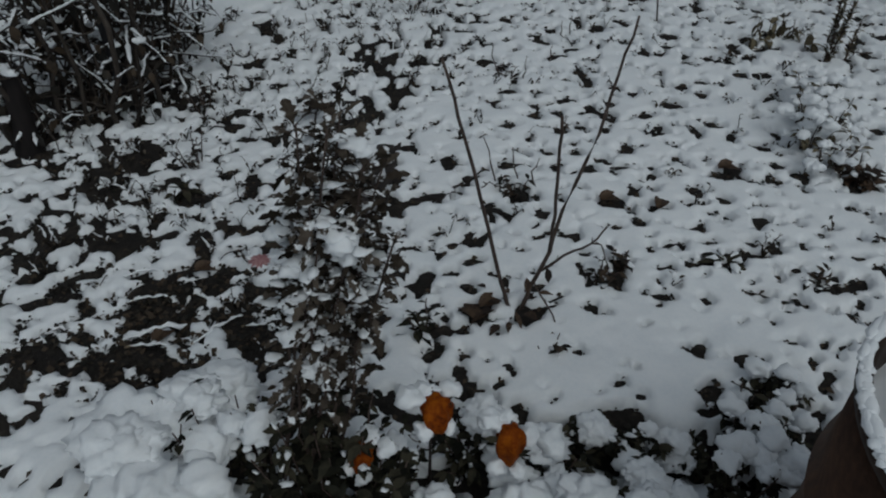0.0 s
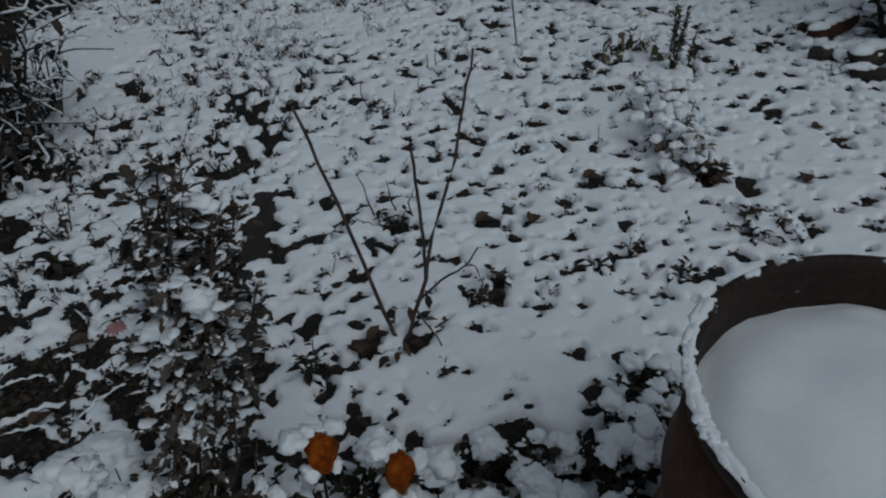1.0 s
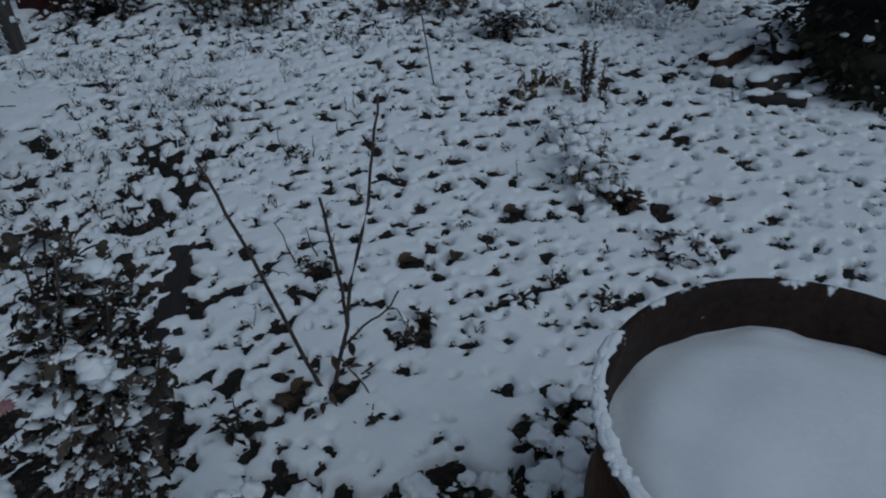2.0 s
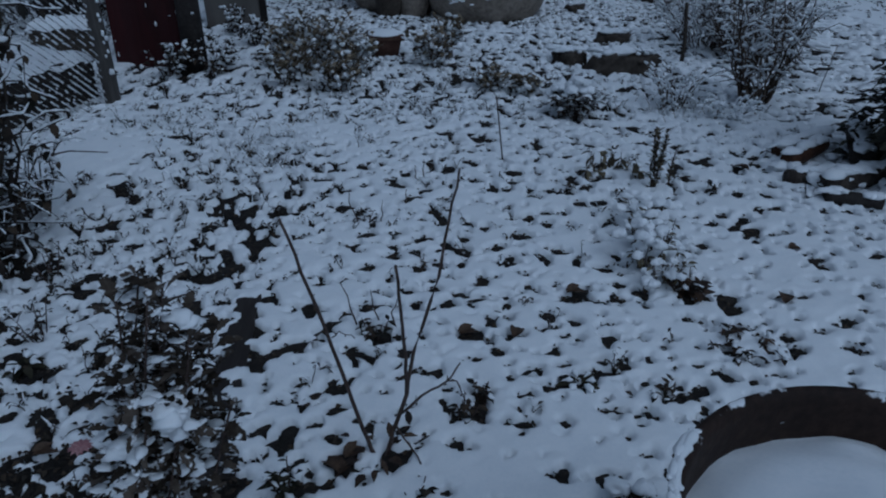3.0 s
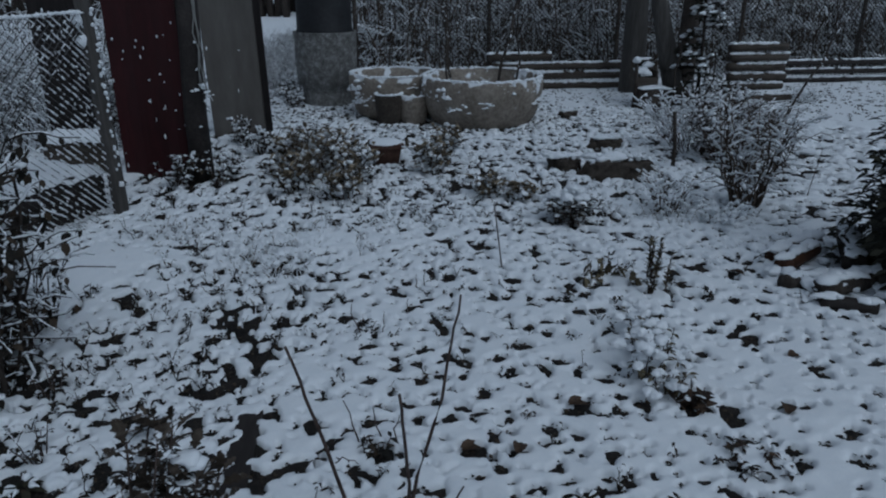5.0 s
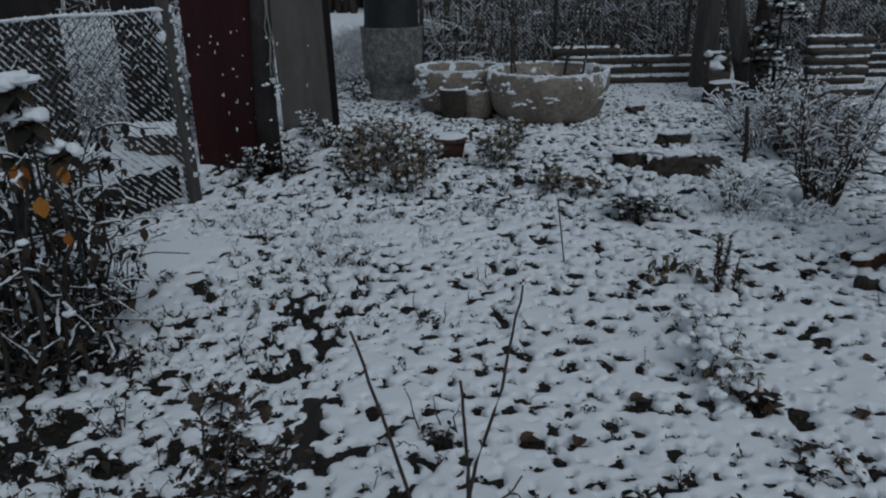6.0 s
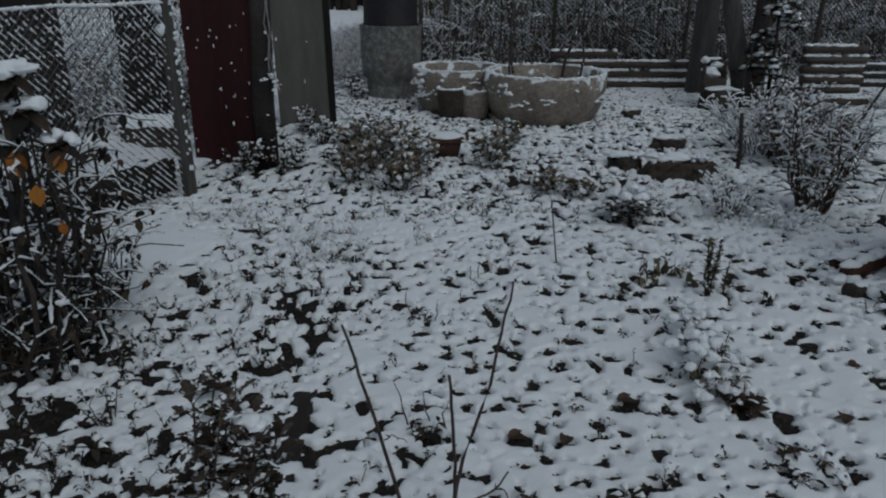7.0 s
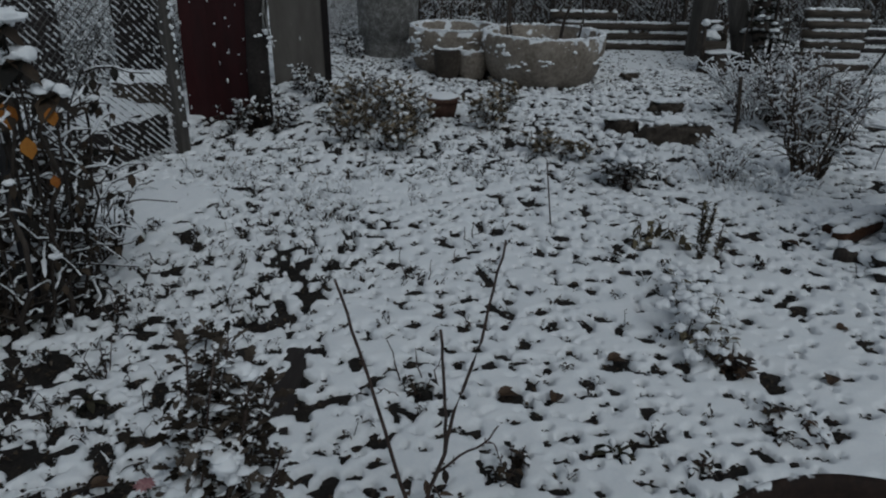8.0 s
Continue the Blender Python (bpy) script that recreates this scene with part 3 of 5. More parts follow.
def shoot(points, r0, r1, label=""):
    s = Soup(1)
    pts = [Vector(points[0])]
    for a, b in zip(points, points[1:]):
        for k in range(1, 4):
            pts.append(Vector(a).lerp(Vector(b), k / 3) + Vector(r.normal(0, 0.0016, 3)))
    s.tube(pts, r0, r1, 7)
    for k in range(2, len(pts) - 1, 2):
        w = Vector(r.normal(0, 1, 3)).normalized()
        s.tube([pts[k], pts[k] + w * 0.004 + Vector((0, 0, 0.003)), pts[k] + w * 0.011 + Vector((0, 0, 0.007))], 0.0032, 0.001, 4)
    return part("shoot", s, TWIG, sapling, label)


shoot([(-0.02, 0.0, 0), (-0.055, 0.0, 0.12), (-0.125, 0.01, 0.42), (-0.19, 0.015, 0.66), (-0.228, 0.022, 0.81)], 0.0070, 0.0038)
shoot([(0.01, 0.0, 0), (0.035, 0.0, 0.10), (0.075, -0.02, 0.26), (0.10, -0.01, 0.40), (0.17, 0.03, 0.62), (0.20, 0.055, 0.77), (0.229, 0.064, 0.914)], 0.0075, 0.003)
shoot([(0.075, -0.02, 0.26), (0.074, -0.06, 0.42), (0.062, -0.12, 0.62), (0.051, -0.176, 0.771)], 0.0055, 0.0038)
shoot([(0.06, -0.01, 0.18), (0.12, 0.0, 0.235), (0.20, 0.02, 0.265), (0.238, 0.033, 0.314)], 0.0045, 0.0025)
shoot([(0.20, 0.02, 0.265), (0.225, 0.02, 0.262), (0.25, 0.0, 0.20)], 0.0025, 0.0015)
shoot([(0.045, 0.0, 0.12), (0.10, -0.06, 0.05), (0.13, -0.09, 0.0)], 0.003, 0.002)
shoot([(-0.125, 0.01, 0.45), (-0.10, 0.0, 0.475), (-0.06, -0.02, 0.465)], 0.002, 0.0012)
leaves = Soup(41)
for k in range(16):
    a, d = r.uniform(0, 6.28), r.uniform(0.02, 0.10)
    leaves.leaf((d * math.cos(a) - 0.02, d * math.sin(a) - 0.03, r.uniform(0.02, 0.08)), (math.cos(a), math.sin(a), r.uniform(-0.4, 0.8)), (0, 0, 1), r.uniform(0.03, 0.06), r.uniform(0.018, 0.035), 0.3, 0.4)
for x, y, z in ((0.075, -0.02, 0.20), (0.02, 0, 0.14), (0.08, -0.08, 0.03), (0.10, -0.12, 0.04)):
    leaves.leaf((x, y, z), (0.2, -0.6, -0.7), (0.3, -0.5, 0.6), 0.045, 0.026, 0.2, 0.2)
part("leaves", leaves, BROWN_LEAF, sapling, "withered brown leaves", kind="stuff")

# The rusty drum, heaped with snow.
BX, BY, BR, BZ = 1.17, 0.825, 0.345, 0.757
drum = thing("iron_barrel", (BX, BY, 0), "rusty iron barrel filled with fresh snow", "barrel")


def lathe(profile, sides=64, wob=0.0, seed=0):
    s = Soup(seed)
    rr = np.random.default_rng(seed)
    ph = rr.uniform(0, 6.28, 4)
    for rad, z in profile:
        for k in range(sides):
            a = 2 * math.pi * k / sides
            q = rad * (1 + wob * (math.sin(2 * a + ph[0]) + 0.6 * math.sin(3 * a + ph[1] + 3 * z)))
            s.v.append((q * math.cos(a), q * math.sin(a), z))
    n = len(profile)
    s.f = [[i * sides + k, i * sides + (k + 1) % sides, (i + 1) * sides + (k + 1) % sides, (i + 1) * sides + k] for i in range(n - 1) for k in range(sides)]
    return s


barrel_wall = part("body", lathe([(0.325, -0.05), (0.33, 0.02), (0.335, 0.22), (0.347, 0.245), (0.335, 0.27), (0.337, 0.48), (0.349, 0.505), (0.337, 0.53), (0.34, BZ - 0.02), (0.332, BZ - 0.03), (0.327, 0.5), (0.327, 0.4)], wob=0.006, seed=3), RUST, drum)
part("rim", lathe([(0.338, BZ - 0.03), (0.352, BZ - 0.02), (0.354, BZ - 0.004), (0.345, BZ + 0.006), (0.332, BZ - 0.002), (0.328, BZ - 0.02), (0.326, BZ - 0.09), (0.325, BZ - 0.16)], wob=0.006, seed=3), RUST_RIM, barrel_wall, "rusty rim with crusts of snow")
heap = Soup(9)
v, f = BALLS[4]
heap_v = []
for p in v:
    rad = math.hypot(p[0], p[1])
    x, y = p[0] * 0.331, p[1] * 0.331
    top = 0.035 * (1 - rad ** 2) - 0.022 * p[1] + 0.010 * noise.noise(Vector((x * 40, y * 40, 2))) * (1 - 0.6 * rad) + 0.014 * (noise.noise(Vector((x * 7, y * 7, 3))) + 0.7 * noise.noise(Vector((x * 19, y * 19, 8)))) - 0.025 * rad ** 4 + 0.016 * max(0.0, rad - 0.55) * noise.noise(Vector((x * 26, y * 26, 5)))
    heap_v.append((x, y, BZ - 0.060 + top if p[2] >= -0.02 else BZ - 0.28))
heap.add(heap_v, f)
part("snow_fill", heap, SNOW, drum, "smooth heap of fresh snow")
crust = Soup(21)
for k in range(1500):
    a = 2 * math.pi * (k + crust.rng.uniform(0, 1)) / 1500
    spot = Vector((math.cos(a), math.sin(a), 0.3))
    full = 1.0 if 2.3 < a < 5.7 else 0.0
    t = 0.0095 * max(0.35 * full, 0.80 * full + 0.45 * noise.noise(spot * 2.6) + 0.35 * noise.noise(spot * 9) - 0.08 * (1 - full))
    if not full or t < 0.0022:
        continue
    rr = 0.345 + crust.rng.normal(0, 0.5) * t
    g = t * crust.rng.uniform(0.35, 0.8)
    crust.blob((rr * math.cos(a), rr * math.sin(a), BZ + 0.003 + crust.rng.uniform(0, 0.4) * t), (g * 1.2, g * 1.2, g * 0.8), 0.3, 2)
for off, w in ((-0.003, 0.0095), (0.004, 0.0085)):
    arc = [2.3 + 3.4 * k / 90 for k in range(91)]
    crust.ridge([((0.345 + off) * math.cos(a), (0.345 + off) * math.sin(a), BZ + 0.001) for a in arc], w)
part("snow_crust", crust, SNOW, barrel_wall, "crust of snow along the rim", kind="stuff")

# A sunken plank along the path.
plank = thing("wooden_plank", (-0.11, 1.68, 0.004), "dark wet wooden plank lying as a path edge", "plank")
s = Soup(2)
s.box((-0.048, 0.0, -0.02), (0.048, 1.1, 0.026))
part("board", s, DARK_WOOD, plank, smooth=False)

# The tall leafy plant before the plank.
def chrysanthemum(at, lean, height, reach, seed):
    """Upright stems with lobed leaves all round them and soft cushions of snow lodged between."""
    root = thing("chrysanthemum", at, "tall wilted chrysanthemum with lobed leaves under cushions of snow", "plant")
    q = np.random.default_rng(seed)
    green, white = Soup(seed), Soup(seed + 1)
    for k in range(15):
        a, out = 2.4 * k, reach * math.sqrt((k + 0.4) / 15)
        high = height * (1.0 - 0.28 * (out / reach) ** 2) * q.uniform(0.9, 1.03)
        tip = Vector((1.1 * out * math.cos(a) + lean[0], 1.1 * out * math.sin(a) + lean[1], high))
        pts = bent((0.35 * out * math.cos(a), 0.35 * out * math.sin(a), -0.02), tip, 0.02, 8, q, 0.007)
        wood = Soup(seed + k)
        wood.tube(pts, 0.0042, 0.002, 6)
        part("stem", wood, TWIG, root)
        turn = q.uniform(0, 6.28)
        for j in range(66):
            u = 0.40 + 0.60 * ((j + q.uniform(0, 0.8)) / 66) ** 0.8
            i = min(int(u * 8), 7)
            p = pts[i].lerp(pts[i + 1], u * 8 - i)
            turn += 2.4 + q.normal(0, 0.3)
            size = q.uniform(0.022, 0.048) * (0.8 + 0.35 * u)
            way = Vector((math.cos(turn), math.sin(turn), q.uniform(-0.35, 0.75) + (0.8 if j > 58 else 0)))
            green.tube([p, p + way.normalized() * size * 0.3], 0.0012, 0.001, 3)
            green.lobed(p + way.normalized() * size * 0.25, way, (q.normal(0, 0.25), q.normal(0, 0.25), 1), size, size * q.uniform(0.45, 0.68), q.uniform(0.1, 0.7))
            if q.uniform() < 0.09 + 0.10 * (u > 0.7) and way.z < 0.55:
                c = p + way.normalized() * size * 0.75 + Vector((0, 0, 0.004))
                white.pad(c, way, size * q.uniform(0.6, 1.0), size * q.uniform(0.4, 0.7), q.uniform(0.004, 0.009), 2)
    for k in range(28):
        u, a, d = 0.42 + 0.57 * (k + 0.5) / 28, 2.4 * k + q.normal(0, 0.4), reach * math.sqrt(q.uniform(0.15, 1.1))
        w = q.uniform(0.015, 0.035)
        c = Vector((lean[0] * u + d * u * math.cos(a), lean[1] * u + d * u * math.sin(a), height * u * (1 - 0.25 * (d / reach) ** 2)))
        out = Vector((math.cos(a), math.sin(a), -0.5))
        for j in range(2):
            white.mantle(c + out * (w * 0.8 * j), (w * (1.1 - 0.25 * j), w * (1.0 - 0.25 * j), w * 0.66), 3)
    part("foliage", green, MUM_LEAF, root, "dull lobed leaves", kind="stuff")
    part("snow_cap", white, SNOW, root, "cushions of fresh snow", kind="stuff")
    return root


chrysanthemum((-0.10, 1.10, 0), (0.12, 0.24), 1.0, 0.105, 61)
pink = Soup(5)
for k in range(14):
    a = k * 2.4
    pink.leaf((-0.10, 1.185, 0.72), (math.cos(a), math.sin(a), 0.5), (0, 0, 1), 0.019, 0.011, 0.2, 0.5)
bloom = thing("faded_flower", (0, 0, 0), "faded pink chrysanthemum bloom in snow", "flower")
part("petals", pink, PINK, bloom)

# The low bed at the front: plants bowed under thick snow.
# x, y, height, reach, clumps of snow, their size
BED = [(-0.32, 1.20, 0.35, 0.09, 4, 0.085), (-0.21, 1.19, 0.34, 0.06, 3, 0.06), (-0.42, 1.08, 0.33, 0.11, 5, 0.10), (-0.32, 0.98, 0.33, 0.09, 3, 0.09), (-0.42, 0.92, 0.26, 0.08, 3, 0.07),
       (0.11, 1.20, 0.20, 0.09, 4, 0.035), (0.20, 1.02, 0.26, 0.10, 3, 0.045), (0.29, 1.29, 0.17, 0.10, 6, 0.05), (0.28, 0.95, 0.26, 0.10, 4, 0.05),
       (0.47, 1.22, 0.18, 0.09, 7, 0.055), (0.50, 1.05, 0.22, 0.11, 8, 0.055), (0.63, 1.13, 0.20, 0.09, 6, 0.055), (0.78, 1.05, 0.20, 0.11, 8, 0.06), (0.70, 0.93, 0.16, 0.12, 8, 0.055), (0.42, 0.88, 0.2, 0.12, 8, 0.055),
       (1.00, 1.30, 0.20, 0.08, 8, 0.042), (0.90, 1.20, 0.22, 0.08, 8, 0.045), (1.06, 1.42, 0.15, 0.08, 8, 0.036), (1.10, 1.55, 0.12, 0.07, 7, 0.030), (0.99, 1.44, 0.15, 0.06, 6, 0.035)] + [(0.46 + 0.125 * k, 1.33 + 0.03 * (k % 2), 0.05 + 0.03 * (k % 3), 0.06, 3, 0.045) for k in range(5)]
for k, (x, y, h, w, n, big) in enumerate(BED):
    root = leafy_plant("bedding_plant", (x, y, -0.03), "low dark bedding plant bowed under thick snow", "plant", 12, GREEN_LEAF, 200 + 5 * k, h, w * 1.1, 0.032, 13, 0.12, group="plants of the front bed", clump=0.022)
    q = np.random.default_rng(400 + k)
    spots = []
    for j in range(n if big > 0.06 else max(2, int(0.75 * n))):
        a, d = q.uniform(0, 6.28), w * math.sqrt(q.uniform(0, 1))
        size = big * q.uniform(0.45, 0.95)
        spots.append((d * math.cos(a), d * math.sin(a), h * (1.0 - 0.25 * (d / w) ** 2) + q.uniform(-0.03, 0.02), size, size * 0.72))
    white = Soup(500 + k)
    for sx, sy, sz, size, tall in spots:
        white.mantle((sx, sy, sz - 0.3 * size), (size * q.uniform(0.9, 1.3), size * q.uniform(0.9, 1.3), tall), 4 if size > 0.035 else 3)
        for j in range(7):
            a, g = q.uniform(0, 6.28), size * q.uniform(0.10, 0.30)
            white.mantle((sx + size * q.uniform(0.8, 1.1) * math.cos(a), sy + size * q.uniform(0.8, 1.1) * math.sin(a), sz - q.uniform(0.2, 0.7) * size), (g, g, g * 0.8), 2)
    part("snow_cap", white, SNOW, root, "crumbling clumps of fresh snow", kind="stuff")
leafy_plant("lantern_plant", (0.02, 1.04, 0), "dark leafy plant showing under a little snow", "plant", 40, GREEN_LEAF, 91, 0.36, 0.19, 0.036, 30, 0.06, clump=0.012)


def lantern(x, y, z, wide, high, seed, tilt, turn, snow=4):
    """A papery pod with ribs and a drawn-out tip."""
    f = thing("paper_lantern_pod", (x, y, z), "orange papery seed pod capped with snow", "seed pod", "orange seed pods", turn)
    q = np.random.default_rng(seed)
    pod, sides = Soup(seed), 30
    for u in (0.0, *np.linspace(0.02, 1, 13)):
        rad = 0.001 if u == 0 else wide / 2 * math.sin(math.pi * min(1, u ** 0.62)) ** 0.62 * (1 - 0.12 * u)
        for k in range(sides):
            a = 6.283 * k / sides
            rr = rad * (0.88 + 0.34 * abs(math.cos(2.5 * a)) ** 2.2 + 0.03 * q.normal())
            pod.v.append((rr * math.cos(a), rr * math.sin(a) - tilt * u * high, -u * high))
    pod.f = [[i * sides + k, i * sides + (k + 1) % sides, (i + 1) * sides + (k + 1) % sides, (i + 1) * sides + k] for i in range(13) for k in range(sides)]
    part("pod", pod, PETAL, f)
    st = Soup(seed)
    st.tube([(0, 0.06, -z), (0.01, 0.07, -z * 0.3), (0.005, 0.04, -0.01), (0, 0.01, -0.004), (0, 0, -0.006)], 0.004, 0.0025)
    part("stalk", st, TWIG, f)
    white = Soup(seed)
    for k in range(snow):
        side = (-1, 1)[k % 2]
        w = 0.022 * q.uniform(0.6, 1.3)
        white.mantle((side * (wide * 0.42 + w * q.uniform(0.3, 0.8)), 0.01 + q.uniform(0, 0.04), -high * q.uniform(0.0, 0.7)), (w, w, w * 0.8), 3)
    white.mantle((-0.25 * wide, 0.03, -0.016), (wide * 0.45, 0.026, 0.018), 4)
    white.mantle((-0.45 * wide, -0.03, -0.85 * high), (wide * 0.36, 0.02, 0.022), 3)
    white.mantle((0.30 * wide, -0.025, -0.95 * high), (wide * 0.3, 0.02, 0.018), 3)
    part("snow_cap", white, SNOW, f, "crumbling snow", kind="stuff")
    sere = Soup(seed + 5)
    for k in range(9):
        a = q.uniform(0, 6.28)
        sere.leaf((q.uniform(-0.5, 0.5) * wide, -0.2 * wide, -high * q.uniform(0.1, 0.9)), (math.cos(a), -0.3, math.sin(a)), (0, -1, 0.5), 0.032, 0.018, 0.3, 0.4)
    part("leaves", sere, GREEN_LEAF, f, "dark withered leaves", kind="stuff")


lantern(0.214, 1.165, 0.388, 0.064, 0.070, 71, 0.5, 20, 4)
lantern(0.375, 1.17, 0.300, 0.062, 0.120, 72, 0.1, 0, 4)
lantern(0.070, 1.10, 0.30, 0.050, 0.070, 73, 0.3, -30, 2)


# ---- the far side of the plot ----
def stick(name, at, pts, r0, r1, material, label, category, group="", sides=7, smooth=True, snow=0, seed=0):
    root = thing(name, at, label, category, group)
    s = Soup(1)
    s.tube(pts, r0, r1, sides)
    part("stem", s, material, root, smooth=smooth)
    if snow:
        q = np.random.default_rng(seed)
        spots = []
        for k in range(snow):
            u = q.uniform(0, 1) * (len(pts) - 1)
            i = min(int(u), len(pts) - 2)
            p = Vector(pts[i]).lerp(Vector(pts[i + 1]), u - i)
            spots.append((p.x, p.y - r0 * 0.5, p.z, r0 * q.uniform(0.3, 0.7), r0 * q.uniform(0.5, 1.2)))
        snow_on(root, spots, seed, 1)
    return root


# Wire fence with its post.
fence = thing("wire_fence", (-1.49, 5.66, 0), "snow-covered chain-link fence with a grey wooden post", "fence")
s = Soup(4)
s.tube([(0, 0, -0.1), (-0.005, 0, 0.5), (-0.02, 0, 1.1), (-0.03, 0.0, 1.75)], 0.062, 0.055, 6)
part("post", s, POST_WOOD, fence, "grey weathered wooden post", smooth=False)
along = Vector((-0.42, -0.75, 0)).normalized()
HIGH, LONG, CELL = 1.47, 3.4, 0.056


def netting(length, high, cell, along, radius, seed, sag=0.015, rise=1.0):
    net = Soup(seed)
    q = np.random.default_rng(seed)
    for slope in (1, -1):
        for k in range(int((length + high) / cell) + 1):
            start = k * cell - (high if slope > 0 else 0)
            a, b = max(0.0, start), min(length, start + high)
            if b - a < 0.02:
                continue
            za, zb = (a - start, b - start) if slope > 0 else (high - (a - start), high - (b - start))
            pts = []
            for i in range(7):
                u = i / 6
                d = a + (b - a) * u
                pts.append(along * d + Vector((sag * math.sin(d * 5), sag * math.cos(d * 4), za + (zb - za) * u)))
            net.tube(pts, radius * (1.35 if slope < 0 else 0.9), None, 3, False)
    return net


mesh_net = part("netting", netting(LONG, HIGH, CELL, along, 0.0032, 6), WIRE, fence, "chain-link wire", smooth=False)
white, q = Soup(7), np.random.default_rng(7)
for slope, share in ((1, 0.58), (-1, 0.12)):
    for k in range(int((LONG + HIGH) / CELL) + 1):
        start = k * CELL - (HIGH if slope > 0 else 0)
        a, b = max(0.0, start), min(LONG, start + HIGH)
        u = a
        while u < b - 0.02:
            run = q.uniform(0.010, 0.032)
            if q.uniform() < share:
                e, w = min(b, u + run), q.uniform(0.0035, 0.0085)
                path = []
                for d in (u, (u + e) / 2, e):
                    z = d - start if slope > 0 else HIGH - (d - start)
                    path.append(along * d + Vector((0.015 * math.sin(d * 5), 0.015 * math.cos(d * 4), z + 0.003)) + Vector(q.normal(0, 0.0015, 3)))
                white.tube(path, w, w * 0.7, 4)
            u += run
for k in range(260):
    row, col = q.integers(1, int(HIGH / CELL)), q.integers(0, int(LONG / CELL))
    w = q.uniform(0.004, 0.009)
    white.blob(along * (CELL * (col + 0.5 * (row % 2))) + Vector((0, 0, CELL * row)), (w, w, w * 1.2), 0.2, 1)
for k in range(120):
    d = LONG * k / 120
    w = q.uniform(0.010, 0.02)
    white.blob(along * d + Vector((0, 0, HIGH + 0.005 * math.sin(d * 9))), (0.022, 0.022, w), 0.25, 1)
for k in range(40):
    white.blob((0.03 + q.uniform(0, 0.03), -0.04, q.uniform(0.2, 1.5)), (0.012, 0.012, 0.016), 0.3, 1)
white.blob((-0.05, -0.06, 1.28), (0.035, 0.03, 0.05), 0.3, 2)
white.blob((-0.06, -0.05, 1.43), (0.04, 0.03, 0.06), 0.3, 2)
part("fence_snow", white, SNOW, mesh_net, "snow caught on the wire", kind="stuff")

# A raised frame behind the fence.
def raised_bed(x, y, turn, wide, long, high, material):
    """Four boards round a sheet of snow; the long front board is laid in two courses."""
    root = thing("raised_bed", (x, y, 0), "raised bed of dark boards under a snow sheet", "raised bed", "raised beds", turn)
    a, b = wide / 2, long / 2
    boards = (((a, -b, 0.0), (a + 0.05, b, high * 0.5)), ((a, -b, high * 0.53), (a + 0.055, b, high)), ((-a, b - 0.05, 0.0), (a, b, high)), ((-a, -b, 0.0), (a, -b + 0.05, high)))
    for k, (lo, hi) in enumerate(boards):
        s = Soup(k)
        s.box(lo, hi)
        part("board", s, material, root, smooth=False)
    bm = bmesh.new()
    bmesh.ops.create_grid(bm, x_segments=24, y_segments=50, size=0.5)
    for p in bm.verts:
        u, v = p.co.x, p.co.y
        e = min(0.5 - abs(u), 0.5 - abs(v))
        p.co = Vector((0.03 + u * (wide + 0.09), v * (long + 0.04), high - 0.03 + 0.075 * min(1, e * 9) ** 0.5 + 0.03 * noise.noise(Vector((u * 4, v * 9, 1))) + 0.02 * noise.noise(Vector((u * 15, v * 30, 4)))))
    part("snow_sheet", bm, SNOW, root, "sheet of snow")
    return root


raised_bed(-2.25, 5.37, -30, 0.60, 1.3, 0.33, DARK_WOOD)
raised_bed(-2.24, 6.98, 0, 0.5, 0.28, 0.33, WOOD)


def standing_board(name, x, y, w, h, t, material, label, category, turn=0.0, lean=0.0, bits=0, seed=1, group="", folds=0):
    root = thing(name, (x, y, 0), label, category, group, turn)
    bm = bmesh.new()
    n = 12
    front = []
    for i in range(n + 1):
        u = i / n
        dy = 0.008 * math.sin(u * math.pi * 2 * folds) if folds else 0.0
        front.append((-w / 2 + w * u, -t / 2 + dy))
    back = [(px, py + t) for px, py in front]
    ring = front + back[::-1]
    lo = [bm.verts.new((px, py, -0.08)) for px, py in ring]
    hi = [bm.verts.new((px + lean * h, py, h)) for px, py in ring]
    bm.faces.new(lo[::-1])
    bm.faces.new(hi)
    for i in range(len(ring)):
        j = (i + 1) % len(ring)
        bm.faces.new((lo[i], lo[j], hi[j], hi[i]))
    bmesh.ops.bevel(bm, geom=[e for e in bm.edges if e.calc_face_angle(0) > 1], offset=0.004, segments=1, affect="EDGES")
    part("sheet", bm, material, root, smooth=False)
    q = np.random.default_rng(seed)
    if bits:
        snow_on(root, [(q.uniform(-w / 2, w / 2) + lean * (z := q.uniform(0.05, h) * q.uniform(0.6, 1)), -t / 2 - 0.002, z, q.uniform(0.004, 0.012), q.uniform(0.008, 0.034)) for k in range(bits)], seed, 1, name="snow_flecks")
    return root


standing_board("red_sheet", -1.455, 6.69, 0.645, 1.9, 0.03, RED, "dull dark red metal sheet standing upright with snow flecks", "metal sheet", -13, 0.015, 34, 5, folds=2)
standing_board("grey_sheet", -1.00, 8.42, 0.58, 1.9, 0.03, ZINC, "plain grey sheet standing upright with a dark edge", "metal sheet", 18, -0.02, 6, 6)
standing_board("board_screen", -3.55, 7.35, 0.80, 1.8, 0.05, BLACK, "black weathered board panel behind the fence", "screen", 10, 0, 20, 8, "dark panels")
standing_board("board_screen", -2.38, 7.42, 0.52, 1.8, 0.05, BLACK, "black weathered board panel behind the fence", "screen", -12, 0, 20, 9, "dark panels")
edge = standing_board("black_board", -0.69, 8.50, 0.07, 1.9, 0.05, BLACK, "narrow black upright board beside the grey sheet", "board", 0, -0.02)

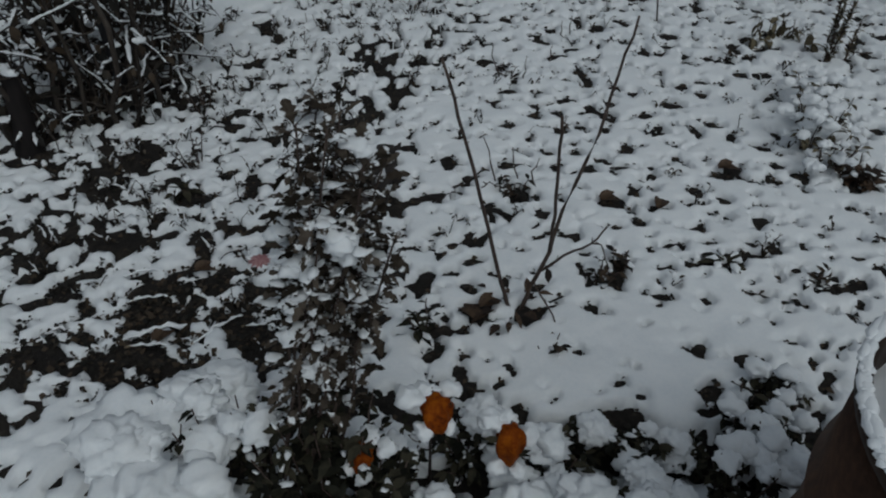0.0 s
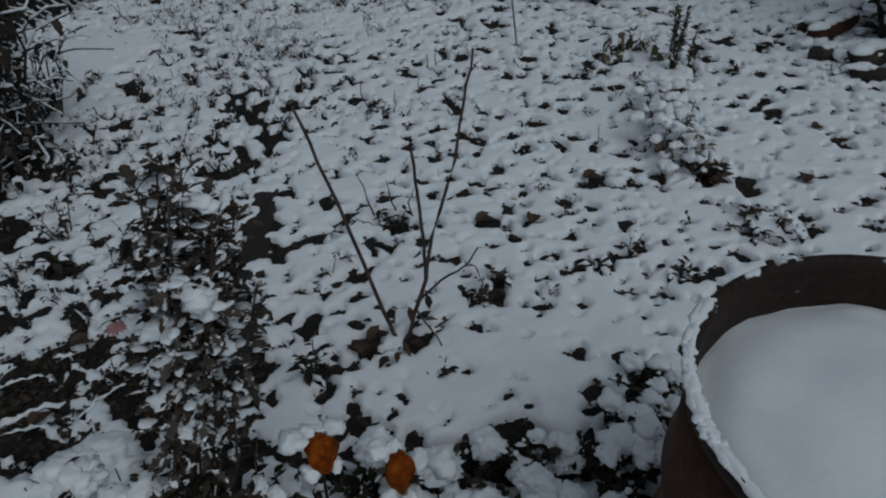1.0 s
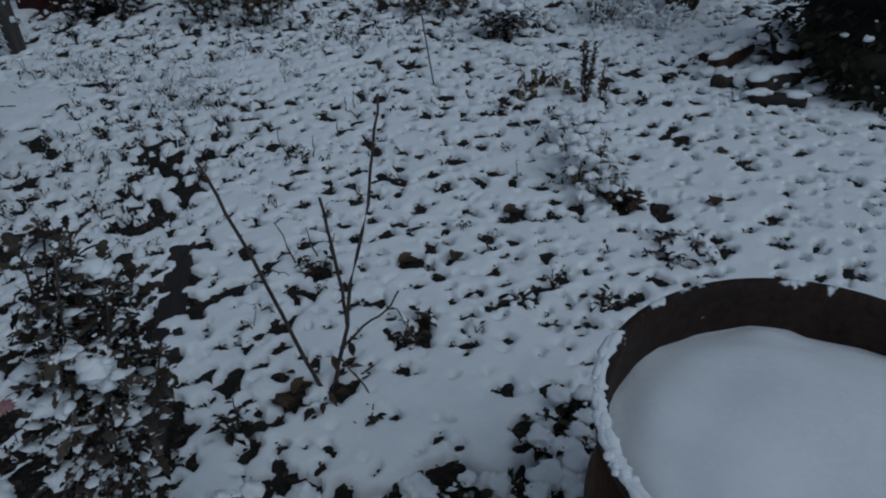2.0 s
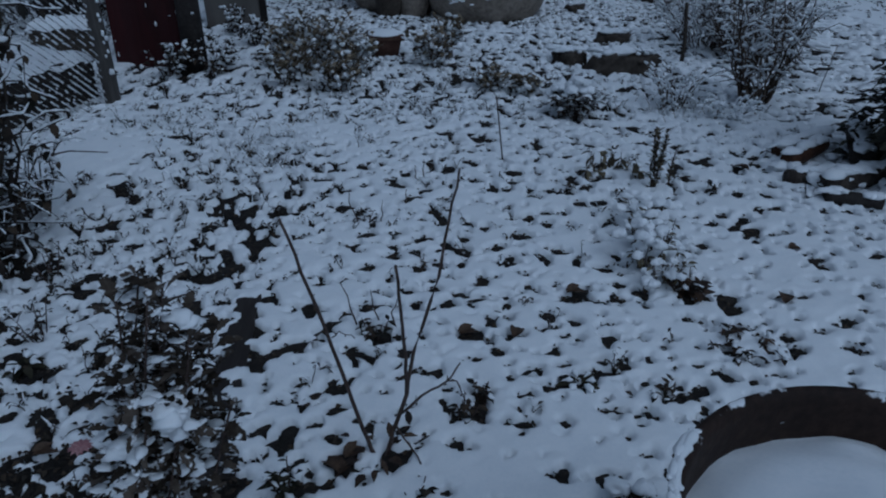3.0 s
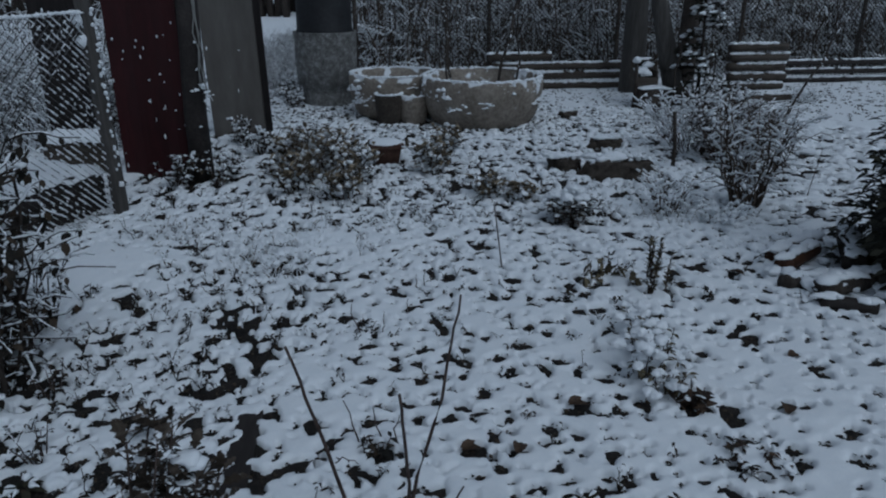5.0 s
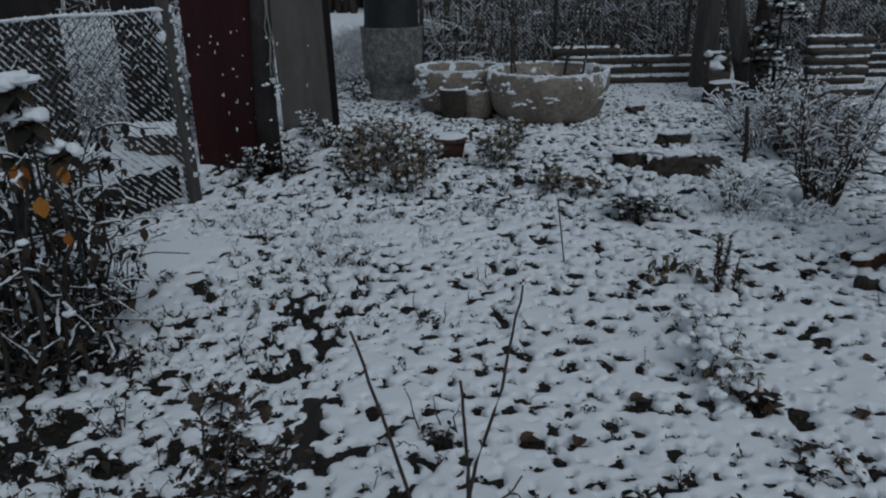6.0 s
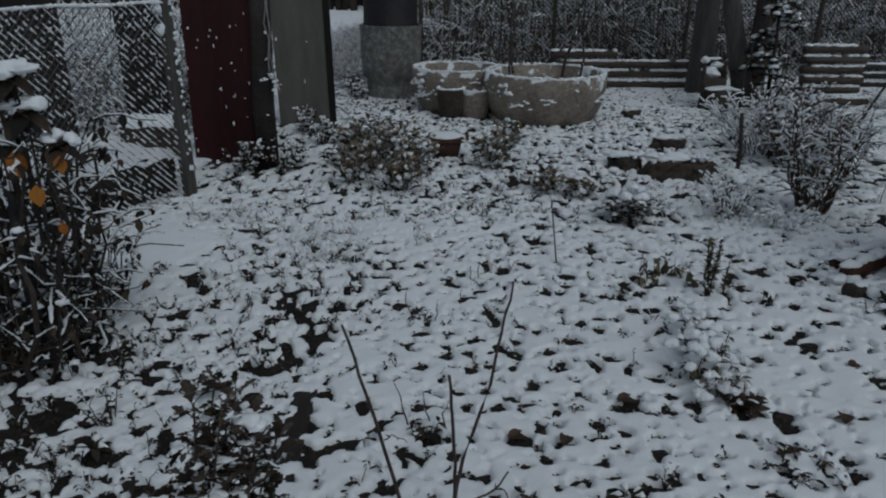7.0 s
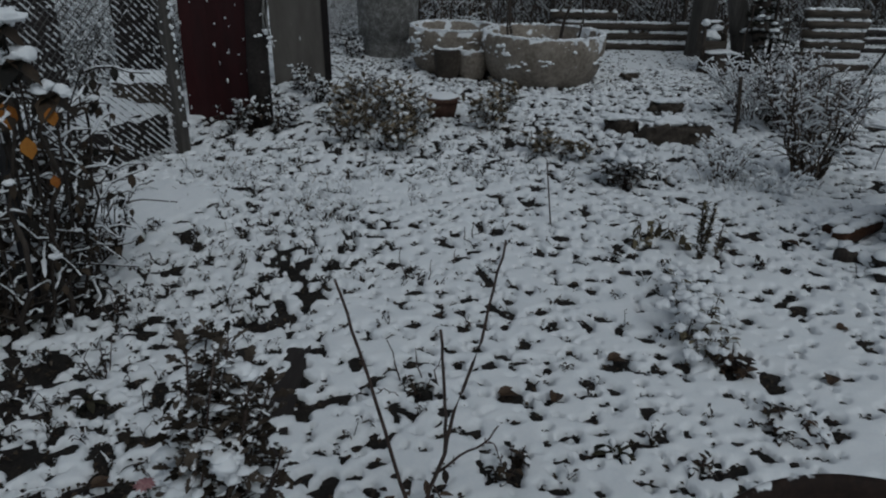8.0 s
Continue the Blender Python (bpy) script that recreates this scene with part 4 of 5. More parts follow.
gatepost = stick("wooden_post", (-1.05, 6.54, 0), [(0, 0, -0.1), (0.0, 0, 0.6), (0.03, 0, 1.2), (0.05, 0, 1.8)], 0.10, 0.085, DARK_WOOD, "dark wooden post beside the red sheet", "post", sides=8)
s = Soup(5)
q = np.random.default_rng(15)
for k in range(4):
    s.tube(bent((0.08, -0.06, 1.7), (0.09 + 0.02 * k, -0.09, 0.86 - 0.03 * k), 0, 6, q, 0.012), 0.006, 0.004, 4)
rope = part("rope", s, PALE_CORD, gatepost, "pale frayed rope hanging down")
white = Soup(16)
for x, z, size in ((0.10, 0.84, 0.045), (0.14, 0.78, 0.04), (0.05, 0.81, 0.03), (0.12, 0.72, 0.02), (0.06, 0.28, 0.025), (0.0, 0.12, 0.035), (0.09, 1.2, 0.015), (0.08, 0.98, 0.015), (0.05, 0.5, 0.015)):
    white.crumbs((x, -0.085, z), size, 6, 1)
part("snow_cap", white, SNOW, rope, "crumbs of fresh snow", kind="stuff")


# Round planters.
def tub(x, y, r, h, seed, label, name="round_planter", group="concrete planters", material=CONCRETE):
    root = thing(name, (x, y, 0), label, "planter", group, turn=0)
    prof = [(0.72 * r, -0.03), (0.81 * r, 0.04 * h), (0.89 * r, 0.2 * h), (0.96 * r, 0.45 * h), (0.995 * r, 0.72 * h), (1.0 * r, 0.88 * h), (0.985 * r, 0.97 * h), (0.965 * r, h), (0.92 * r, h), (0.905 * r, 0.96 * h), (0.89 * r, 0.6 * h)]
    wall = part("body", lathe(prof, 56, 0.012, seed), material, root, "stained pale concrete" if material == CONCRETE else "dark stained clay")
    s = Soup(seed)
    s.blob((0, 0, 0.62 * h), (0.85 * r, 0.85 * r, 0.10 * h), 0.08, 3)
    part("snow_fill", s, SNOW, root, "snow inside the planter")
    q = np.random.default_rng(seed)
    spots = []
    for k in range(90):
        a = 6.283 * k / 90
        if q.uniform() < 0.9:
            spots.append((0.945 * r * math.cos(a), 0.945 * r * math.sin(a), h + 0.003, 0.035 * r + q.uniform(0, 0.02), q.uniform(0.010, 0.024)))
    snow_on(wall, spots, seed + 1, 1, name="rim_snow")
    spots = []
    for k in range(15 if r > 0.3 else 0):
        a, z = q.uniform(3.3, 6.1), h * q.uniform(0.35, 0.9)
        for m in range(q.integers(3, 9)):
            spots.append((0.965 * r * math.cos(a + 0.05 * m), 0.965 * r * math.sin(a + 0.05 * m), z + 0.02 * m * q.uniform(-0.3, 1), 0.025, 0.010 + 0.010 * q.uniform()))
    for k in range(12 if r > 0.3 else 0):
        a = q.uniform(3.3, 4.0) if k % 4 else q.uniform(3.5, 5.8)
        spots.append((0.99 * r * math.cos(a), 0.99 * r * math.sin(a), h * q.uniform(0.6, 0.98), q.uniform(0.02, 0.05), q.uniform(0.02, 0.045)))
    snow_on(wall, spots, seed + 9, 2, name="clinging_snow") if spots else None
    return root


tub(0.80, 9.60, 0.585, 0.545, 3, "wide pale concrete planter with snow on its rim")
tub(1.86, 9.03, 0.76, 0.565, 4, "wide pale concrete planter with bare shoots and snow")
tub(1.0, 9.0, 0.19, 0.34, 5, "small pale pot between the round planters", "plant_pot", "plant pots")
tub(0.70, 8.98, 0.17, 0.36, 6, "small dark pot before the round planters", "plant_pot", "plant pots", STONE)
for x, y, tx, tz, rad in ((1.52, 9.25, 1.30, 1.75, 0.018), (2.1, 9.3, 2.5, 1.8, 0.022), (1.45, 9.0, 1.38, 1.6, 0.014), (2.35, 9.4, 2.4, 1.7, 0.014)):
    stick("bare_shoot", (x, y, 0.36), bent((0, 0, 0), (tx - x, 0.1, tz), 0.0, 6, np.random.default_rng(int(x * 100)), 0.02), rad, rad * 0.6, BARK, "bare dark shoot growing in a round planter", "shoot", "shoots in the planter", snow=14, seed=int(x * 50))

bin_ = thing("mesh_bin", (-0.10, 10.54, 0), "frosted round mesh bin with a dark barrel in it", "bin")
part("wall", lathe([(0.345, -0.03), (0.352, 0.24), (0.36, 0.27), (0.415, 0.31), (0.425, 0.6), (0.435, 0.98), (0.44, 1.0), (0.41, 1.0), (0.405, 0.6), (0.34, 0.3)], 40, 0.015, 6), WATTLE, bin_)
part("liner", lathe([(0.36, 0.9), (0.39, 1.0), (0.375, 1.03), (0.37, 1.5), (0.33, 1.9), (0.0, 1.92)], 32, 0.01, 2), PLASTIC, bin_, "black plastic barrel")

pot = thing("flower_pot", (0.59, 6.95, 0), "small square terracotta pot topped with snow", "flower pot", turn=6)
bm = bmesh.new()
res = bmesh.ops.create_cone(bm, cap_ends=True, segments=4, radius1=0.145, radius2=0.195, depth=0.20, matrix=Matrix.Translation((0, 0, 0.10)) @ Matrix.Rotation(radians(45), 4, "Z"))
bmesh.ops.bevel(bm, geom=bm.edges[:], offset=0.012, segments=2, affect="EDGES")
clay = part("body", bm, TERRACOTTA, pot)
s = Soup(4)
s.box((-0.155, -0.155, 0.175), (0.155, 0.155, 0.215))
part("rim", s, TERRACOTTA, clay, smooth=False)
s = Soup(4)
s.blob((0, 0, 0.215), (0.165, 0.165, 0.03), 0.08, 3, 0.5)
part("snow_cap", s, SNOW, pot, "flat cap of snow")


def rock(x, y, rx, ry, h, seed, turn=0.0):
    root = thing("rock", (x, y, 0), "rough brown rock with snow on top", "rock", "rocks", turn)
    bm = bmesh.new()
    bmesh.ops.create_icosphere(bm, subdivisions=4, radius=1)
    for p in bm.verts:
        c = p.co.copy()
        k = 1 + 0.42 * noise.noise(c * 1.8 + Vector((seed, 0, 0))) + 0.22 * noise.noise(c * 4.5 + Vector((0, seed, 0)))
        high = max(-0.3, math.tanh(1.6 * c.z)) * (0.5 + 0.5 * k * k + 0.55 * noise.noise(c * 6.0) + 0.35 * noise.noise(c * 14.0))
        p.co = Vector((c.x * rx * k, c.y * ry * k, h * min(high, 0.92 + 0.2 * noise.noise(c * 5.0))))
    stone = part("stone", bm, STONE, root)
    s = Soup(seed)
    q = np.random.default_rng(seed)
    for k in range(14):
        s.crumbs((q.uniform(-0.8, 0.8) * rx, q.uniform(-0.1, 0.8) * ry, h * q.uniform(0.9, 1.0)), ry * 0.30, 5)
    for k in range(7):
        w = ry * q.uniform(0.25, 0.5)
        s.mantle((q.uniform(-0.75, 0.75) * rx, q.uniform(-0.2, 0.7) * ry, h * q.uniform(0.85, 0.98)), (w * 1.5, w, w * 0.5), 3)
    part("snow_cap", s, SNOW, stone, "cap of snow", kind="stuff")


rock(2.23, 6.50, 0.16, 0.13, 0.14, 3)
rock(2.63, 6.20, 0.29, 0.16, 0.18, 4, -8)
rock(2.93, 7.42, 0.17, 0.13, 0.10, 5)
rock(2.98, 9.05, 0.14, 0.10, 0.10, 6, 20)

stick("iron_stake", (3.25, 6.42, 0), [(0, 0, -0.1), (0.0, 0, 0.2), (-0.04, 0, 0.54)], 0.021, 0.017, BARK, "short dark stake in the snow", "stake")


# Shrubs and weeds.
def shrub(name, at, label, category, stems, height, spread_r, seed, twigs=5, radius=0.006, snow=0.5, leaf_mat=None, leaves=0, leaf=0.03, bits=0.013, group="", wood=None, droop=0.0, arch=0.06, lift=(-0.7, 0.4)):
    root = thing(name, at, label, category, group)
    q = np.random.default_rng(seed)
    branches, green, white = Soup(seed), Soup(seed), Soup(seed)

    def dress(pts, rad):
        for i in range(len(pts) - 1):
            if q.uniform() < snow:
                a, b = pts[i], pts[i + 1]
                if abs((b - a).normalized().z) < 0.8:
                    up = Vector((0, 0, rad * 0.9))
                    white.tube([a + up, a.lerp(b, 0.5) + up * 1.4, b + up], bits * 0.55 * q.uniform(0.7, 1.2), bits * 0.4, 4)
                else:
                    white.blob(a.lerp(b, 0.5), (bits, bits, bits * 0.8), 0.25, 1)
        for j in range(leaves):
            p = pts[q.integers(1, len(pts))]
            b = q.uniform(0, 6.28)
            green.leaf(p, (math.cos(b), math.sin(b), q.uniform(*lift)), (0, 0, 1), leaf * q.uniform(0.6, 1.2), leaf * 0.5, 0.3, 0.4)
            if q.uniform() < snow * 0.25:
                w = bits * q.uniform(0.6, 1.3)
                white.blob(p + Vector((math.cos(b), math.sin(b), 0)) * leaf * 0.5 + Vector((0, 0, w * 0.5)), (w, w, w * 0.7), 0.25, 1)

    for k in range(stems):
        a, out = q.uniform(0, 6.28), spread_r * math.sqrt(q.uniform(0.02, 1))
        base = Vector((0.25 * out * math.cos(a), 0.25 * out * math.sin(a), -0.03))
        tip = Vector((out * math.cos(a), out * math.sin(a), height * q.uniform(0.55, 1.0) - droop * out))
        pts = bent(base, tip, arch * height, 6, q, 0.025 * height)
        branches.tube(pts, radius, radius * 0.4, 5)
        dress(pts, radius)
        for j in range(twigs):
            i = q.integers(2, 6)
            b, length = q.uniform(0, 6.28), height * q.uniform(0.12, 0.32)
            e = pts[i] + Vector((math.cos(b) * length, math.sin(b) * length, length * q.uniform(-0.3 + 0.5 * (lift[1] > 1), 0.8 + 0.5 * (lift[1] > 1))))
            sub = bent(pts[i], e, 0.03 * height, 3, q, 0.01 * height)
            branches.tube(sub, radius * 0.5, radius * 0.25, 4)
            dress(sub, radius * 0.5)
    part("branchwork", branches, wood or TWIG, root, kind="stuff")
    if green.v:
        part("foliage", green, leaf_mat, root, kind="stuff")
    if white.v:
        part("snow_cap", white, SNOW, root, "lines of fresh snow on the twigs", kind="stuff")
    return root


# Low shrubs in front of the planters.
for k, (x, y, h, w) in enumerate(((-0.22, 5.95, 0.34, 0.20), (-0.05, 6.35, 0.46, 0.26), (0.20, 5.75, 0.28, 0.26), (0.30, 6.25, 0.38, 0.25), (0.12, 6.75, 0.36, 0.28), (0.95, 6.45, 0.32, 0.20), (1.12, 6.75, 0.36, 0.2), (-0.30, 6.6, 0.34, 0.18), (1.38, 5.72, 0.16, 0.16), (1.62, 5.60, 0.13, 0.14))):
    shrub("lavender", (x, y, 0), "low bushy herb with brown twigs dusted with snow", "shrub", 15, h * 1.05, w, 700 + k, 4, 0.0060, 0.34, TAN_LEAF, 3, 0.075, 0.025, "herbs before the planters", wood=BROWN_STEM, lift=(0.3, 1.8))
shrub("currant_bush", (3.27, 5.16, 0), "bare many-stemmed bush with snow along its twigs", "bush", 40, 0.86, 0.36, 31, 6, 0.0080, 0.36, BROWN_LEAF, 1, 0.03, bits=0.016, wood=BROWN_STEM, arch=0.05)
shrub("dry_perennial", (2.62, 5.08, 0), "collapsed pale stalks powdered with snow", "plant", 26, 0.34, 0.26, 33, 3, 0.005, 0.5, bits=0.016, wood=BROWN_STEM, arch=0.16)
shrub("dry_perennial", (2.93, 4.86, 0), "low arching stalks under snow before the bare bush", "plant", 22, 0.17, 0.34, 37, 2, 0.006, 0.7, bits=0.024, wood=BROWN_STEM, arch=0.35)
shrub("dry_perennial", (3.75, 7.1, 0), "tangled bare twigs with snow beside the stump", "plant", 60, 0.6, 0.7, 35, 6, 0.005, 0.55, bits=0.016)


# The broad-leaved thicket by the fence.
def broad_bush(x0, y0):
    root = thing("hydrangea_bush", (x0, y0, 0), "tangled dark bush with broad withered leaves and snow", "bush")
    q = np.random.default_rng(38)
    wood, brown, orange, white = Soup(1), Soup(2), Soup(3), Soup(4)
    nodes = []
    for k in range(44):
        a, out = q.uniform(0, 6.28), 0.46 * math.sqrt(q.uniform(0.02, 1))
        high = q.uniform(0.55, 1.35) * (1.08 - 0.5 * out)
        pts = bent((0.8 * out * math.cos(a), 0.8 * out * math.sin(a), -0.03), (out * math.cos(a) + q.normal(0, 0.14), out * math.sin(a) + q.normal(0, 0.14), high), 0.0, 7, q, 0.03)
        rad = q.uniform(0.006, 0.016)
        wood.tube(pts, rad, rad * 0.5, 7)
        nodes += pts[1:]
    for k in range(560):
        p = nodes[q.integers(0, len(nodes))]
        b, length = q.uniform(0, 6.28), q.uniform(0.08, 0.30)
        e = p + Vector((math.cos(b), math.sin(b), q.uniform(-0.6, 0.8))) * length
        sub = bent(p, e, 0.012, 4, q, 0.014)
        wood.tube(sub, 0.005, 0.002, 5)
        if q.uniform() < 0.66:
            white.ridge([c + Vector((0, 0, 0.004)) for c in sub[q.integers(0, 3):]], q.uniform(0.0035, 0.0095))
        for j in range(2):
            size = q.uniform(0.025, 0.06)
            at = sub[q.integers(2, 5)]
            c = q.uniform(0, 6.28)
            brown.leaf(at, (math.cos(c), math.sin(c), q.uniform(-1.6, -0.1)), (0.2, -0.4, 1), size, size * 0.7, 0.3, 0.5)
            if q.uniform() < 0.13:
                white.mantle(at + Vector((math.cos(c) * 0.02, math.sin(c) * 0.02, 0.012)), (size * 0.42, size * 0.36, size * 0.26), 3)
    for x, y, z, size in ((-1.08, 2.70, 1.08, 0.10), (-0.925, 2.70, 1.06, 0.065), (-1.03, 2.70, 0.95, 0.08), (-0.97, 2.72, 0.80, 0.05)):
        orange.leaf((x - x0, y - y0, z), (0.1, -0.25, -0.95), (0.15, -0.9, 0.3), size, size * 0.8, 0.2, 0.2)
        wood.tube([(x - x0, y - y0, z), (x - x0 - 0.04, y - y0 + 0.06, z + 0.03), (x - x0 - 0.14, y - y0 + 0.16, z - 0.05)], 0.003, 0.005, 5)
    for x, y, z, w in ((-1.05, 2.72, 1.365, 0.085), (-1.12, 2.74, 1.33, 0.07), (-1.01, 2.70, 1.245, 0.08), (-1.08, 2.78, 1.22, 0.06), (-0.93, 2.74, 1.12, 0.06), (-1.15, 2.8, 1.12, 0.06), (-1.30, 2.72, 1.18, 0.07)):
        x, y = x - x0, y - y0
        for j in range(3):
            c = 2.1 * j + q.uniform(0, 1)
            brown.leaf((x - 0.03 * math.cos(c), y - 0.03 * math.sin(c), z - 0.016), (math.cos(c), math.sin(c), -0.45), (0, -0.2, 1), 0.13, 0.10, 0.2, 0.4)
        wood.tube([(x, y, z - 0.02), (x - 0.03, y + 0.05, z - 0.25), (x - 0.1, y + 0.15, z - 0.6)], 0.004, 0.008, 5)
        for j in range(4):
            white.mantle((x + q.normal(0, 0.6) * w, y + q.normal(0, 0.4) * w, z - 0.01 + q.normal(0, 0.2) * w), (w * q.uniform(0.3, 0.6), w * q.uniform(0.3, 0.5), w * q.uniform(0.3, 0.45)), 3)
    part("branchwork", wood, BARK, root, kind="stuff")
    part("foliage", brown, LITTER, root, "dark withered leaves", kind="stuff")
    part("orange_leaf", orange, ORANGE_LEAF, root, "withered orange leaves", kind="stuff")
    part("snow_cap", white, SNOW, root, "ridges and cushions of snow", kind="stuff")


broad_bush(-1.50, 3.08)


def old_stump(x, y, lean, high, rad, seed):
    """A ribbed rotten trunk that flares at its foot, with a crumbling cap of snow."""
    root = thing("old_stump", (x, y, 0), "rotten dark brown stump topped with snow", "stump", "stumps in the bush")
    body, sides = Soup(seed), 18
    heights = (-0.05, 0.02, 0.08, 0.2 * high + 0.05, 0.5 * high, 0.8 * high, high, high + 0.005)
    for i, z in enumerate(heights):
        flare = 1 + 0.55 * math.exp(-max(z, 0) / 0.06)
        for k in range(sides):
            a = 6.283 * k / sides
            c = Vector((math.cos(a), math.sin(a), 0))
            rr = rad * (0.25 if i == len(heights) - 1 else flare * (1 - 0.12 * z / high)) * (1 + 0.16 * noise.noise(c * 3 + Vector((seed, 0, z * 2))) + 0.10 * noise.noise(c * 9 + Vector((0, seed, z * 3))))
            body.v.append((rr * c.x + lean * max(z, 0) / high, rr * c.y, z))
    body.f = [[i * sides + k, i * sides + (k + 1) % sides, (i + 1) * sides + (k + 1) % sides, (i + 1) * sides + k] for i in range(len(heights) - 1) for k in range(sides)]
    # Black tone puts the bush's shade into the colour of the brown wood.
    part("trunk", body, BLACK, root)
    white = Soup(seed)
    for j in range(5):
        white.mantle((lean + white.rng.normal(0, 0.45) * rad, white.rng.normal(0, 0.45) * rad, high), (rad * 0.62, rad * 0.55, rad * 0.45), 3)
    part("snow_cap", white, SNOW, root, "crumbling cap of snow", kind="stuff")


old_stump(-1.59, 2.64, 0.05, 0.37, 0.042, 3)
old_stump(-1.40, 3.12, 0.02, 0.31, 0.05, 4)
stick("garden_stake", (-1.32, 3.0, 0), [(0, 0, -0.1), (0.0, 0, 0.4), (0.01, 0, 0.88)], 0.026, 0.024, PLASTIC, "dark upright garden stake in the bush", "stake", sides=8)
stick("dead_tree", (-1.68, 2.72, 0), [(0, 0, -0.1), (0.02, 0, 0.5), (0.05, 0.02, 1.25)], 0.055, 0.04, BARK, "dark bare dead tree rising in the bush", "tree", sides=10, snow=8, seed=12)
stick("long_twig", (-1.30, 3.55, 0.0), [(0, 0, 0), (0.03, 0.05, 0.2), (0.10, 0.1, 0.33), (0.25, 0.12, 0.35), (0.42, 0.14, 0.33)], 0.006, 0.003, TWIG, "thin bare twig reaching over the snow", "twig", snow=8, seed=4)
shrub("bare_shrub", (-1.28, 3.62, 0), "small tangle of dark twigs with snow", "shrub", 16, 0.5, 0.25, 44, 4, 0.006, 0.5, LITTER, 2, 0.05, 0.014, wood=BARK)

# The dark evergreen with old logs at its foot.
ever = thing("evergreen_shrub", (3.74, 3.62, 0), "dense dark evergreen shrub with patches of snow", "shrub")
q = np.random.default_rng(55)
trunk = Soup(1)
trunk.tube([(0, 0, -0.05), (0, 0, 0.9), (0.02, 0, 2.5)], 0.06, 0.02, 8)
part("trunk", trunk, BARK, ever)
needles, white, core = Soup(2), Soup(3), Soup(4)


def girth(z):
    return 0.56 * min(1.0, 0.96 + z * 0.3) * (1 - max(0.0, z - 0.3) / 2.5) ** 0.8


for k in range(8200):
    z = 0.03 + 2.5 * q.uniform(0, 1) ** 1.2
    a = q.uniform(0, 6.28)
    d = girth(z) * q.uniform(0.72, 1.06) * (1 + 0.12 * math.sin(a * 5 + z * 9))
    size = q.uniform(0.035, 0.08)
    needles.leaf((d * math.cos(a), d * math.sin(a), z), (math.cos(a) + q.normal(0, 0.5), math.sin(a) + q.normal(0, 0.5), q.uniform(-0.5, 0.7)), (q.normal(0, 0.4), q.normal(0, 0.4), 1), size, size * 0.5, 0.3, 0.3)
for k in range(16):
    z = 0.05 + 0.155 * k
    g = girth(z) * 0.86
    core.blob((0, 0, z), (g, g, 0.2), 0.08, 3)
for k in range(190):
    z = 0.1 + 2.3 * q.uniform(0, 1)
    a = q.uniform(0, 6.28)
    d = girth(z) * 1.02
    w = q.uniform(0.012, 0.045) * (1.2 if z > 1.0 else 0.6)
    white.mantle((d * math.cos(a), d * math.sin(a), z), (w, w, w * 0.8), 3)
part("core", core, NEEDLE, ever, "dark inner branches")
part("needles", needles, NEEDLE, ever, kind="stuff")
part("snow_cap", white, SNOW, ever, "patches of snow", kind="stuff")


def log(x, y, z, length, rad, turn, label, seed, material=None, tilt=0.0, group="old logs", snow=True):
    root = thing("log", (x, y, z), label, "log", group, turn)
    s = Soup(seed)
    q = np.random.default_rng(seed)
    h = length / 2
    t = math.tan(radians(tilt))
    pts = [Vector((-h + length * k / 6, q.normal(0, 0.05 * rad), rad + t * (h + (-h + length * k / 6)) + q.normal(0, 0.04 * rad))) for k in range(7)]
    s.tube(pts, rad, rad * 0.92, 10)
    part("trunk", s, material or DARK_WOOD, root)
    if snow:
        w = Soup(seed + 1)
        for k in range(int(length / (rad * 0.7)) + 2):
            u = q.uniform(-0.95, 0.95) * h
            w.blob((u, q.uniform(-0.2, 0.35) * rad, rad * 1.85 + t * (h + u)), (rad * q.uniform(0.7, 1.4), rad * 0.75, rad * q.uniform(0.3, 0.5)), 0.25, 2, 0.3)
        part("snow_cap", w, SNOW, root, "strip of snow", kind="stuff")
    return root


log(3.10, 4.18, 0.0, 0.50, 0.06, 28, "short rotten log under snow by the evergreen", 61, RUST)
log(3.0, 3.74, -0.01, 0.5, 0.05, 6, "short rotten log under snow by the evergreen", 63, BARK)
log(2.94, 3.40, 0.0, 0.28, 0.045, -25, "short rotten log under snow by the evergreen", 65)
log(3.14, 3.62, 0.01, 0.55, 0.065, 15, "short rotten log under snow by the evergreen", 67, BARK)
log(3.02, 4.00, 0.03, 0.42, 0.055, 35, "short rotten log under snow by the evergreen", 69, RUST)
log(3.35, 4.0, 0.05, 0.6, 0.07, 60, "short rotten log under snow by the evergreen", 66)
for k, (x, y) in enumerate(((2.80, 3.55), (2.95, 3.62), (3.3, 3.45), (2.9, 4.05), (3.25, 4.35))):
    leafy_plant("withered_leaves", (x, y, 0), "withered leaves under snow at the foot of the shrub", "leaves", 5, LITTER, 640 + k, 0.10, 0.12, 0.05, 6, 0.5, group="withered leaves by the evergreen", clump=0.04)

heap = thing("snow_heap", (3.0, 3.85, 0), "lumpy snow over rotten wood and leaves", "snow")
q = np.random.default_rng(57)
white = Soup(58)
for k in range(40):
    w = q.uniform(0.025, 0.07)
    white.mantle((q.uniform(-0.25, 0.4), q.uniform(-0.4, 0.45), q.uniform(0.02, 0.07)), (w, w, w * 0.7), 3)
part("snow_clump", white, SNOW, heap, "lumps of fresh snow", kind="stuff")

